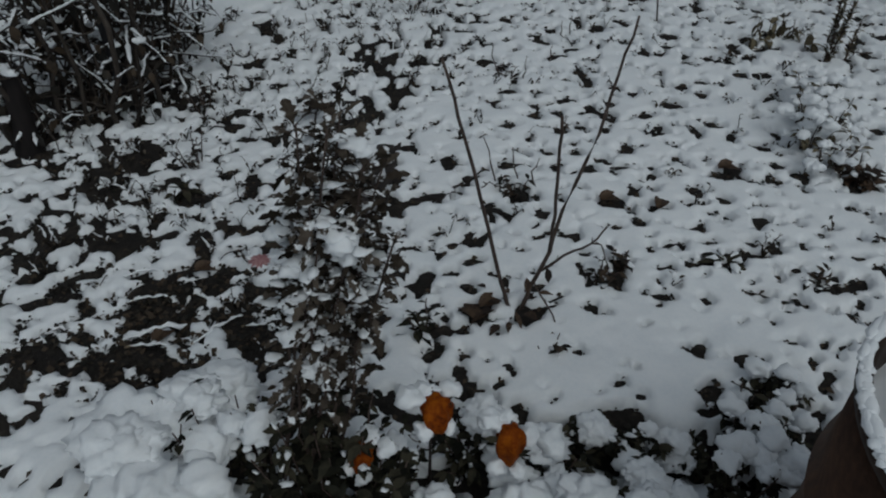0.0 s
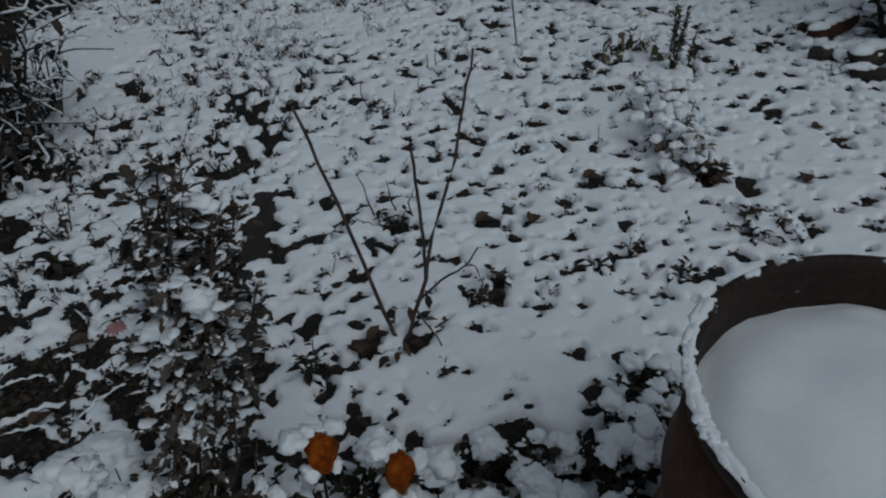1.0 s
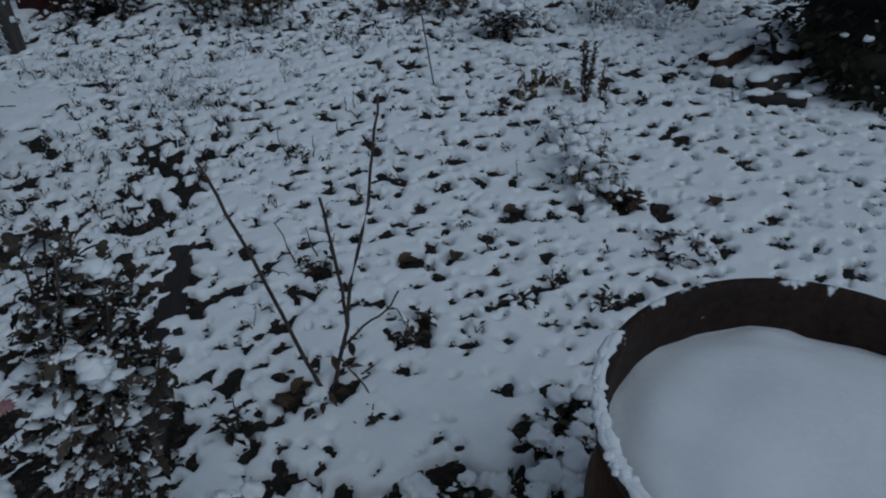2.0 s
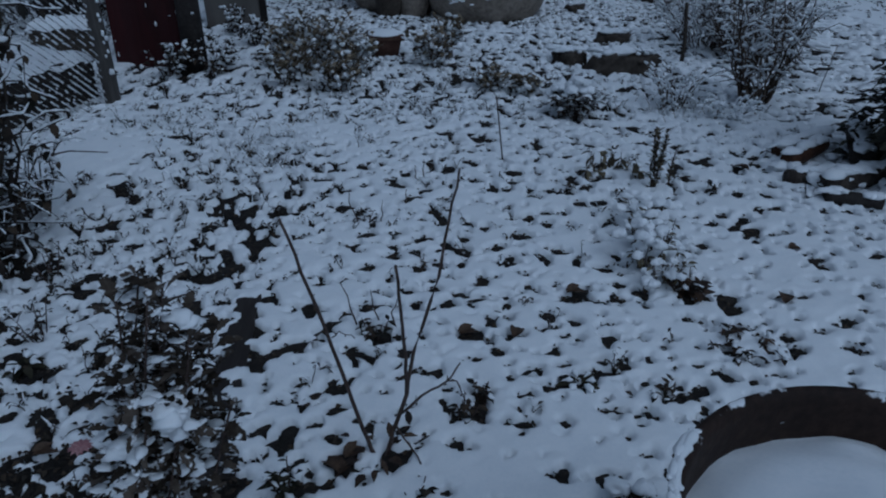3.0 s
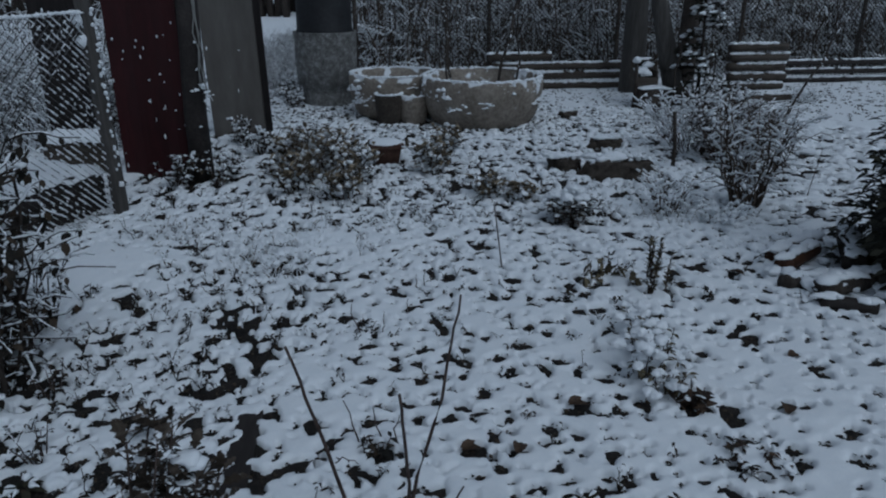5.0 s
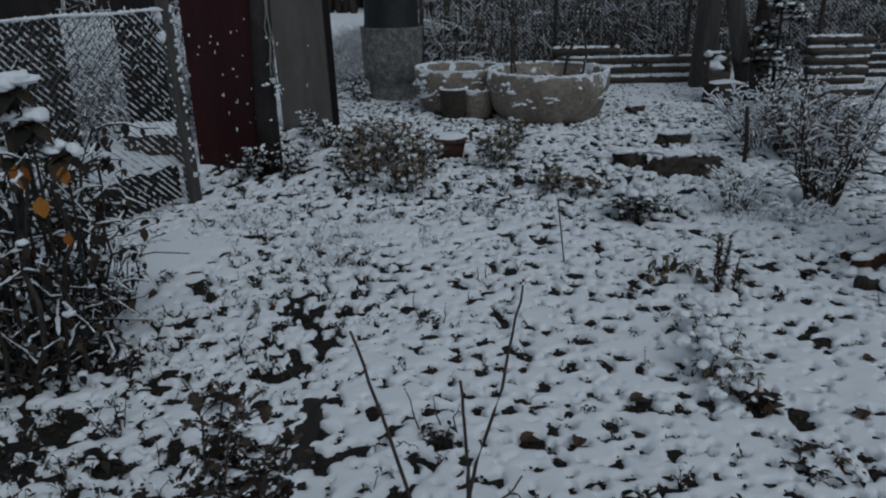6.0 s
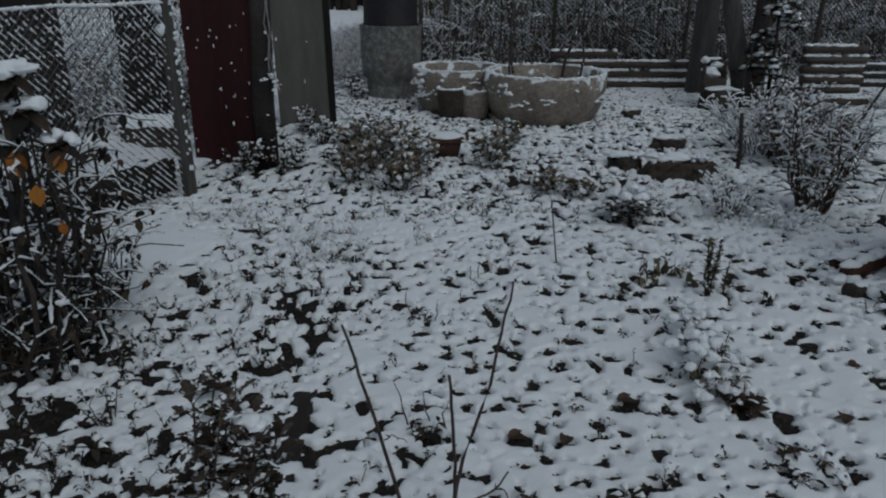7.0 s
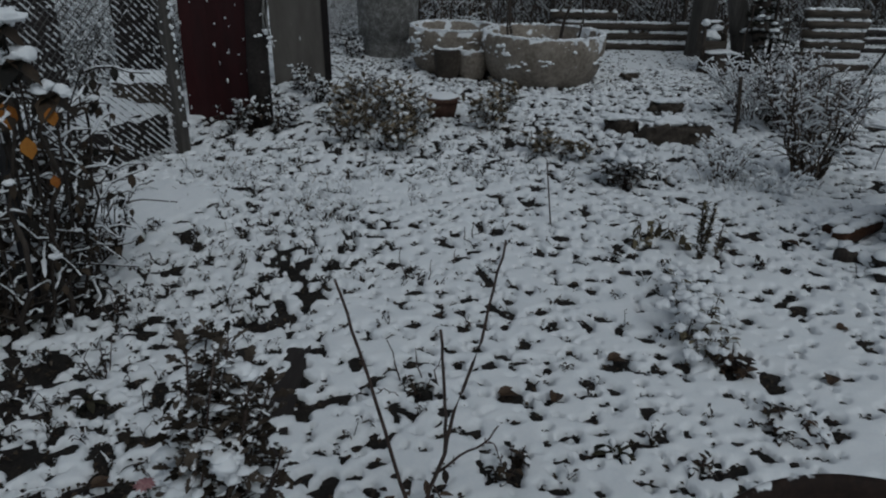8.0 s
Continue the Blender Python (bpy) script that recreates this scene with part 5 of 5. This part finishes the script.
# Single weeds in the plot.
clump = leafy_plant("leafy_clump", (1.86, 4.98, 0), "dark leafy clump under snow", "plant", 34, MUM_LEAF, 81, 0.25, 0.22, 0.06, 14, 0.16, clump=0.045)
q, white = np.random.default_rng(82), Soup(82)
for k in range(26):
    w, a, d = q.uniform(0.02, 0.055), q.uniform(0, 6.28), 0.2 * math.sqrt(q.uniform(0, 1))
    white.mantle((d * math.cos(a), d * math.sin(a), 0.30 - 0.6 * d + q.normal(0, 0.025)), (w, w, w * 0.75), 3)
part("snow_clump", white, SNOW, clump, "clumps of fresh snow", kind="stuff")
for k, (x, y, h) in enumerate(((1.66, 3.90, 0.15), (1.73, 3.92, 0.17), (1.80, 3.95, 0.16), (1.86, 3.93, 0.15), (1.62, 3.84, 0.10), (1.90, 3.80, 0.12))):
    leafy_plant("stunted_seedling", (x, y, 0), "short seedling with drooping brown leaves", "plant", 2, OLIVE_LEAF, 820 + k, h * 1.15, 0.02, 0.06, 9, 0.25, group="row of withered seedlings", clump=0.014, lift=(-2.0, 0.5))
leafy_plant("tall_weed", (1.95, 3.68, 0), "upright dry weed with a dense seed head", "plant", 7, OLIVE_LEAF, 83, 0.40, 0.04, 0.032, 46, 0.2, clump=0.014, lift=(0.5, 2.0))
leafy_plant("tall_weed", (2.06, 3.74, 0), "upright dry weed with a dense seed head", "plant", 3, OLIVE_LEAF, 84, 0.24, 0.04, 0.03, 18, 0.25, clump=0.014, lift=(0.5, 2.0))
q = np.random.default_rng(86)
for k, (x, y, h) in enumerate(((1.64, 2.72, 0.17), (1.60, 2.86, 0.20), (1.70, 2.94, 0.20), (1.68, 3.10, 0.18), (1.74, 3.26, 0.16))):
    root = leafy_plant("snowy_perennial", (x, y, 0), "pale bushy perennial bent under snow", "plant", 7, OLIVE_LEAF, 860 + 4 * k, h, 0.09, 0.035, 9, 0.12, group="snowed-in perennials", clump=0.022, fluff=0.02)
    white = Soup(870 + k)
    for j in range(17):
        w = q.uniform(0.012, 0.034)
        white.mantle((q.normal(0, 0.065), q.normal(0, 0.055), h * q.uniform(0.3, 1.0)), (w, w, w * 0.8), 3)
    part("snow_clump", white, SNOW, root, "clumps of fresh snow", kind="stuff")
leafy_plant("brown_patch", (1.73, 2.64, 0), "patch of withered brown leaves", "leaves", 8, BROWN_LEAF, 88, 0.09, 0.12, 0.05, 9, 0.15, clump=0.03)
leafy_plant("brown_patch", (1.76, 2.22, 0), "patch of withered brown stalks in the snow", "leaves", 9, BROWN_LEAF, 98, 0.06, 0.16, 0.04, 8, 0.3, clump=0.025)
leafy_plant("low_weed", (0.14, 1.70, 0), "small weed with yellow-green leaves in snow", "plant", 6, GREEN_LEAF, 89, 0.12, 0.06, 0.035, 9, 0.3, group="low weeds", clump=0.02)
for k, (x, y, h, w) in enumerate(((0.68, 1.98, 0.08, 0.06), (0.50, 1.66, 0.07, 0.05), (1.36, 2.02, 0.06, 0.06), (0.40, 2.45, 0.08, 0.06), (2.24, 3.60, 0.09, 0.04), (1.70, 2.25, 0.07, 0.12), (-0.98, 3.02, 0.16, 0.10), (-0.85, 2.55, 0.15, 0.1), (-1.15, 3.95, 0.13, 0.06), (0.36, 3.45, 0.07, 0.06), (0.75, 2.05, 0.08, 0.04), (1.46, 3.70, 0.07, 0.05))):
    leafy_plant("low_weed", (x, y, 0), "small withered weed in a gap of the snow", "plant", 7, LITTER, 900 + 3 * k, h, w, 0.035, 6, 0.22, group="low weeds", clump=0.022)


def rosette(x, y, reach, seed):
    """A flat ring of strap leaves, each weighed down by a ridge of snow, over a dark gap."""
    root = thing("leaf_rosette", (x, y, 0), "flat rosette of dark leaves with snow ridges", "plant", "leaf rosettes")
    q = np.random.default_rng(seed)
    green, white = Soup(seed), Soup(seed + 1)
    for k in range(8):
        a = 0.785 * k + q.normal(0, 0.15)
        size = reach * q.uniform(0.75, 1.15)
        out = Vector((math.cos(a), math.sin(a), 0))
        green.leaf(out * 0.012 + Vector((0, 0, 0.022)), out + Vector((0, 0, 0.4)), (0, 0, 1), size, size * 0.5, 0.3, 0.55)
        if k % 4 != 3:
            path = [out * (size * u) + Vector((0, 0, 0.030 + 0.16 * size * math.sin(2.6 * u))) for u in (0.35, 0.55, 0.75, 0.95)]
            white.ridge(path, q.uniform(0.010, 0.015))
    part("leaves", green, GREEN_LEAF, root, kind="stuff")
    part("snow_cap", white, SNOW, root, "ridges of fresh snow", kind="stuff")


rosette(1.095, 2.09, 0.072, 720)
rosette(-0.84, 2.38, 0.06, 724)


def fallen_leaf(x, y, size, turn, seed):
    root = thing("fallen_leaf", (x, y, 0.035), "curled brown leaf lying on the snow", "leaf", "fallen leaves", turn)
    s = Soup(seed)
    s.leaf((-size / 2, 0, 0), (1, 0, 0.15), (0, 0, 1), size, size * 0.55, 0.5, 0.25)
    s.leaf((-size / 2, 0.01, 0.004), (0.9, 0.2, 0.3), (0.2, -0.4, 1), size * 0.8, size * 0.4, 0.5, 0.3)
    part("blade", s, BROWN_LEAF, root)


for k, (x, y, size, turn) in enumerate(((0.755, 2.415, 0.085, 10), (0.942, 2.40, 0.085, 60), (2.09, 2.53, 0.10, 55), (0.27, 1.79, 0.09, 120), (0.33, 1.83, 0.08, 30), (-0.62, 1.62, 0.07, 60), (-0.60, 1.92, 0.07, 10), (1.24, 2.66, 0.09, 5), (2.58, 3.92, 0.11, 120), (2.36, 2.93, 0.08, 15))):
    fallen_leaf(x, y, size, turn, 950 + k)

stick("thin_rod", (1.21, 4.19, 0), [(0, 0, -0.02), (-0.03, 0, 0.2), (-0.06, 0, 0.42)], 0.005, 0.004, TWIG, "thin bare rod stuck in the snow", "rod", "thin stalks", 5)
for k, (x, y, dx, h) in enumerate(((0.34, 2.50, -0.06, 0.22), (0.42, 2.52, -0.03, 0.17), (0.47, 2.50, 0.02, 0.14), (0.33, 3.42, -0.03, 0.18), (0.45, 3.40, 0.01, 0.14), (0.66, 3.95, 0.0, 0.10), (0.70, 3.97, 0.01, 0.12), (0.74, 3.98, 0.02, 0.10), (0.59, 3.60, 0.0, 0.11), (0.35, 4.47, -0.03, 0.10), (0.42, 4.50, -0.02, 0.10), (3.92, 5.35, 0.06, 0.4))):
    stick("dry_stalk", (x, y, 0), bent((0, 0, 0), (dx, 0.01, h), 0, 4, np.random.default_rng(k), 0.006), 0.004, 0.002, TWIG, "thin dry stalk standing in the snow", "stalk", "thin stalks", 5, snow=4, seed=k)

# Broken stalks lying over the bare soil, each with a ridge of snow.
s, w = Soup(16), Soup(17)
q = np.random.default_rng(96)
for k in range(9):
    x, y = q.normal(-0.68, 0.22), q.normal(1.66, 0.15)
    if y < 1.40:
        continue
    a, length = q.uniform(-0.5, 0.9), q.uniform(0.08, 0.22)
    z = float(lie(np.array([x]), np.array([y]))[0]) + 0.018
    path = bent((x, y, z), (x + math.cos(a) * length, y + math.sin(a) * length, z + q.uniform(0.0, 0.03)), 0.014, 9, q, 0.0035)
    s.tube(path, 0.0035, 0.002, 4)
    w.ridge(path, q.uniform(0.0045, 0.009))
tagged(part("fallen_stalks", s, STRAW, None, kind="stuff"), "broken dry stalks lying on the bare soil", "stalks")
tagged(part("stalk_snow", w, SNOW, None, kind="stuff"), "ridges of snow along the fallen stalks", "snow")

# Sprigs of weed that stand out of the snow, each with crumbs of snow on its tips.
s, w = Soup(26), Soup(27)
q = np.random.default_rng(126)
for cx, cy, rx, ry, n in ((-1.0, 2.7, 0.55, 1.1, 130), (-0.45, 3.6, 0.5, 0.9, 80), (-0.9, 5.0, 0.6, 0.7, 70), (0.5, 5.4, 1.2, 0.7, 110), (1.6, 5.6, 0.8, 0.7, 70), (0.9, 3.2, 1.2, 1.0, 60)):
    for k in range(n):
        x, y = cx + rx * q.normal(0, 0.6), cy + ry * q.normal(0, 0.6)
        if y < 1.75 or (abs(x + 1.25) < 0.36 and abs(y - 4.35) < 0.45):
            continue
        z = float(lie(np.array([x]), np.array([y]))[0]) + 0.012
        for j in range(q.integers(2, 5)):
            a, h = q.uniform(0, 6.28), q.uniform(0.03, 0.075)
            tip = Vector((x + math.cos(a) * h * 0.55, y + math.sin(a) * h * 0.55, z + h))
            path = bent((x, y, z), tip, 0.008, 3, q, 0.003)
            s.tube(path, 0.0022, 0.0014, 3)
            for i in range(2):
                b, size = q.uniform(0, 6.28), q.uniform(0.012, 0.026)
                s.leaf(path[2 + i], (math.cos(b), math.sin(b), q.uniform(-0.8, 0.5)), (0, 0, 1), size, size * 0.5, 0.3, 0.4)
            if q.uniform() < 0.45:
                w.ridge([c + Vector((0, 0, 0.002)) for c in path[1:]], q.uniform(0.003, 0.0065))
tagged(part("weed_sprigs", s, MUM_LEAF, None, kind="stuff"), "thin withered weed sprigs standing out of the snow", "weeds")
tagged(part("sprig_snow", w, SNOW, None, kind="stuff"), "crumbs of snow on the weed sprigs", "snow")

# Frosted grass.
s, w = Soup(6), Soup(7)
q = np.random.default_rng(66)
for cx, cy, rx, ry, n in ((-0.28, 4.45, 0.36, 0.60, 420), (0.0, 5.0, 0.25, 0.4, 120), (-0.9, 4.9, 0.5, 0.5, 200), (2.7, 5.1, 0.45, 0.3, 300)):
    for k in range(n):
        x, y = cx + rx * q.normal(0, 0.5), cy + ry * q.normal(0, 0.5)
        a, h = q.uniform(0, 6.28), q.uniform(0.04, 0.10)
        tip = Vector((x + math.cos(a) * h * 0.6, y + math.sin(a) * h * 0.6, h))
        soupy = w if q.uniform() < 0.86 else s
        soupy.tube(bent((x, y, 0.0), tip, 0.02, 3), 0.0035 if soupy is w else 0.0022, 0.0018, 3)
grass = part("dry_grass", s, STRAW, None, kind="stuff")
tagged(grass, "thin dry grass standing in the snow", "grass")
frost = part("frosted_grass", w, SNOW, None, kind="stuff")
tagged(frost, "grass blades coated with snow", "grass")


# ---- the background ----
def tree(x, y, pts, r0, r1, seed, label, limbs=5):
    root = thing("tree", (x, y, 0), label, "tree", "old trees")
    s = Soup(seed)
    s.tube(pts, r0, r1, 14)
    part("trunk", s, BARK if seed == 73 else POST_WOOD, root)
    b = Soup(seed)
    q = np.random.default_rng(seed)
    top = Vector(pts[-1])
    for k in range(limbs):
        a = q.uniform(0, 6.28)
        p = Vector(pts[-2]).lerp(top, q.uniform(0.2, 1))
        e = p + Vector((math.cos(a) * 1.0, math.sin(a) * 1.0, q.uniform(0.4, 1.4)))
        limb = bent(p, e, 0.1, 5, q, 0.05)
        b.tube(limb, r1 * 0.5, r1 * 0.15, 6)
        for j in range(8):
            i = q.integers(1, 6)
            t = limb[i] + Vector(q.normal(0, 0.3, 3))
            b.tube(bent(limb[i], t, 0.05, 3, q, 0.02), 0.012, 0.005, 4)
    part("limbs", b, BARK, root, kind="stuff")


tree(4.72, 9.8, [(0, 0, -0.1), (-0.08, 0, 0.35), (-0.24, 0, 0.9), (-0.38, 0, 1.4), (-0.5, 0.1, 2.6), (-0.4, 0.2, 3.6)], 0.15, 0.08, 71, "grey leaning tree trunk at the plot's edge")
tree(4.52, 11.0, [(0, 0, -0.1), (0.0, 0, 0.9), (-0.02, 0, 1.8), (0.1, 0, 3.8)], 0.20, 0.12, 72, "thick grey tree trunk behind the leaning one")
tree(5.08, 10.4, [(0, 0, -0.1), (0.0, 0, 0.9), (0.02, 0, 1.8), (0.2, 0, 3.6)], 0.15, 0.10, 73, "dark tree trunk behind the conifer")

con = thing("young_conifer", (4.86, 9.45, 0), "young dark conifer with snow on its branches", "conifer")
s = Soup(1)
s.tube([(0, 0, -0.05), (0, 0, 0.8), (-0.05, 0, 1.7)], 0.03, 0.01, 6)
part("trunk", s, BARK, con)
n_, w_ = Soup(2), Soup(3)
q = np.random.default_rng(77)
for k in range(46):
    z = 0.15 + 1.5 * q.uniform(0, 1)
    a, length = q.uniform(0, 6.28), (0.52 - 0.20 * z) * q.uniform(0.7, 1.1)
    pts = bent((0, 0, z), (math.cos(a) * length, math.sin(a) * length, z - 0.06), 0.03, 4)
    for p in pts[1:]:
        for j in range(16):
            b = q.uniform(0, 6.28)
            n_.leaf(p, (math.cos(b), math.sin(b), q.uniform(-0.3, 0.3)), (0, 0, 1), 0.08, 0.03, 0.2, 0.3)
        if q.uniform() < 0.7:
            for j in range(q.integers(1, 4)):
                g = q.uniform(0.012, 0.036)
                w_.mantle((p.x + q.normal(0, 0.035), p.y + q.normal(0, 0.035), p.z + q.normal(0.012, 0.02)), (g * 1.2, g, g * 0.8), 3)
part("needles", n_, NEEDLE, con, kind="stuff")
part("snow_cap", w_, SNOW, con, "cushions of snow", kind="stuff")

stump = thing("tree_stump", (4.27, 9.55, 0), "low sawn stump with snow on top", "stump")
part("body", lathe([(0.25, -0.05), (0.23, 0.05), (0.21, 0.26), (0.19, 0.28), (0.0, 0.285)], 24, 0.02, 4), BARK, stump)
snow_on(stump, [(0, 0, 0.29, 0.2, 0.035)], 5, 3, 0.12)
crate = thing("wooden_crate", (4.2, 9.72, 0.28), "small wooden crate on the stump full of snow", "crate")
for k, (lo, hi) in enumerate((((-0.16, -0.12, 0.0), (0.16, -0.10, 0.14)), ((-0.16, 0.10, 0.0), (0.16, 0.12, 0.34)), ((0.14, -0.1, 0.0), (0.16, 0.1, 0.22)), ((-0.16, -0.1, 0.0), (-0.14, 0.1, 0.22)))):
    s = Soup(k)
    s.box(lo, hi)
    part("board", s, WOOD, crate, smooth=False)
snow_on(crate, [(-0.02, 0.0, 0.18, 0.12, 0.09), (0.05, 0.02, 0.28, 0.07, 0.05), (0.0, 0.11, 0.36, 0.12, 0.02)], 6, 3)
st = stick("leaning_stake", (4.0, 9.5, 0), [(0, 0, -0.05), (0.02, 0, 0.3), (0.0, 0, 0.62)], 0.03, 0.025, BARK, "dark stake with a knob of snow", "stake")
snow_on(st, [(0, 0, 0.65, 0.055, 0.055)], 8, 3)

# Stacks of beams.
for x, y, z, length, rad, k in ((3.45, 11.4, 0.0, 2.3, 0.07, 1), (3.45, 11.45, 0.16, 2.3, 0.065, 2), (3.5, 11.45, 0.31, 2.2, 0.06, 3), (2.85, 11.45, 0.46, 1.0, 0.06, 4)):
    log(x, y, z, length, rad, 0, "long weathered beam in a stack under snow", 300 + k * 2, WOOD, group="stacked beams")
for k in range(5):
    log(5.92 + 0.03 * (k % 2), 9.95, 0.16 + 0.135 * k, 0.85, 0.058, 0, "short grey beam in a stack under snow", 320 + k * 2, WOOD, group="short stacked beams")
log(6.15, 9.8, 0.02, 1.3, 0.06, 4, "grey beam lying before the stack", 340, WOOD, group="short stacked beams")
for k in range(3):
    log(8.4, 11.5, 0.02 + 0.14 * k, 3.2, 0.05, 0, "long dark rail lying under snow", 350 + 2 * k, DARK_WOOD, group="long rails")
shrub("twig_heap", (6.5, 9.6, 0), "heap of twigs at the end of the beams", "twigs", 30, 0.25, 0.3, 361, 4, 0.006, 0.6, bits=0.016, wood=BARK)
stick("long_whip", (4.7, 7.3, 0), bent((0, 0, 0), (0.95, 0.3, 1.45), 0.03, 7, np.random.default_rng(5), 0.015), 0.016, 0.008, BARK, "long bare branch leaning over the snow", "branch", snow=24, seed=9)
for x, y, h in ((3.65, 7.6, 1.1), (4.2, 7.9, 0.9)):
    stick("bare_sapling", (x, y, 0), bent((0, 0, 0), (0.08, 0.0, h), 0, 6, np.random.default_rng(int(x * 9)), 0.015), 0.014, 0.008, BARK, "thin upright bare sapling", "sapling", "thin saplings", snow=10, seed=int(x * 7))
shrub("bramble", (4.62, 8.35, 0), "dense tangle of snowy bramble twigs", "bush", 60, 0.42, 0.6, 371, 6, 0.006, 0.24, LITTER, 2, 0.04, 0.02, "brambles")
shrub("bramble", (3.9, 6.6, 0), "dense tangle of snowy bramble twigs", "bush", 60, 0.62, 0.6, 373, 6, 0.006, 0.24, LITTER, 2, 0.04, 0.018, "brambles")
shrub("bramble", (4.9, 8.9, 0), "dense tangle of snowy bramble twigs", "bush", 40, 0.5, 0.5, 375, 6, 0.006, 0.24, LITTER, 2, 0.04, 0.02, "brambles")
for k, (x, y) in enumerate(((-0.85, 6.4), (-0.6, 7.4), (-0.9, 7.9), (-1.25, 6.35), (-0.55, 10.2), (-0.7, 11.2))):
    shrub("dry_herb", (x, y, 0), "withered herb stalks dusted with snow", "plant", 12, 0.32, 0.2, 380 + k, 4, 0.006, 0.38, LITTER, 4, 0.05, 0.02, "herbs by the sheets")

# The rear wire fence and the scrub behind it.
rear = thing("rear_fence", (0.3, 12.3, 0), "tall rusty chain-link fence with snow along the plot", "fence")
part("netting", netting(13.2, 1.7, 0.075, Vector((1, 0, 0)), 0.0042, 16, 0.02), WIRE, rear, "chain-link wire", smooth=False)
for k in range(7):
    s = Soup(k)
    s.tube([(2.2 * k, 0.03, -0.1), (2.2 * k, 0.03, 1.8)], 0.035, 0.035, 8)
    part("post", s, BARK, rear, "dark iron post")


def scrub(name, label, x0, x1, y0, y1, n, high, seed, thick, snow_w, category="scrub", twigs=7, wood=None):
    q = np.random.default_rng(seed)
    s, w = Soup(seed), Soup(seed + 1)
    for k in range(n):
        x, y = q.uniform(x0, x1), q.uniform(y0, y1)
        h = high * q.uniform(0.5, 1.1)
        pts = bent((x, y, -0.05), (x + q.normal(0, 0.25), y + q.normal(0, 0.2), h), 0, 5, q, 0.05)
        rad = thick * q.uniform(0.4, 1.3)
        s.tube(pts, rad, rad * 0.4, 4)
        for j in range(twigs):
            i = q.integers(1, 6)
            e = pts[i] + Vector((q.normal(0, 0.22), q.normal(0, 0.15), q.normal(0.08, 0.15)))
            s.tube([pts[i], pts[i].lerp(e, 0.5) + Vector((0, 0, 0.02)), e], rad * 0.5, rad * 0.25, 3)
            if q.uniform() < 0.8:
                up = Vector((0, 0, rad * 0.4))
                w.tube([pts[i] + up, pts[i].lerp(e, 0.5) + Vector((0, 0, 0.025)) + up, e + up], snow_w * q.uniform(0.5, 1.1), snow_w * 0.4, 3)
    tagged(part(name, s, wood or BARK, None, kind="stuff"), label, category)
    tagged(part(name + "_snow", w, SNOW, None, kind="stuff"), "snow lying on the twigs of the scrub", "snow")


scrub("rear_scrub", "dense leafless dark scrub behind the rear fence", 0.3, 15.0, 12.5, 16.5, 2300, 2.2, 91, 0.014, 0.024, wood=BROWN_STEM)
scrub("far_wood", "far leafless wood closing the view", -30, 34, 33, 44, 800, 7.0, 93, 0.14, 0.05, "wood", 4)
scrub("side_scrub", "leafless scrub behind the wire fence", -9.0, -3.0, 9.5, 14.0, 260, 1.5, 95, 0.014, 0.012)
scrub("fence_weeds", "dry weeds behind the chain-link fence", -4.6, -1.9, 7.7, 10.0, 300, 0.8, 97, 0.008, 0.010)
scrub("yard_weeds", "thin dry weeds in the snow beside the mesh bin", -1.9, -0.1, 11.0, 21.0, 620, 0.24, 99, 0.006, 0.004)
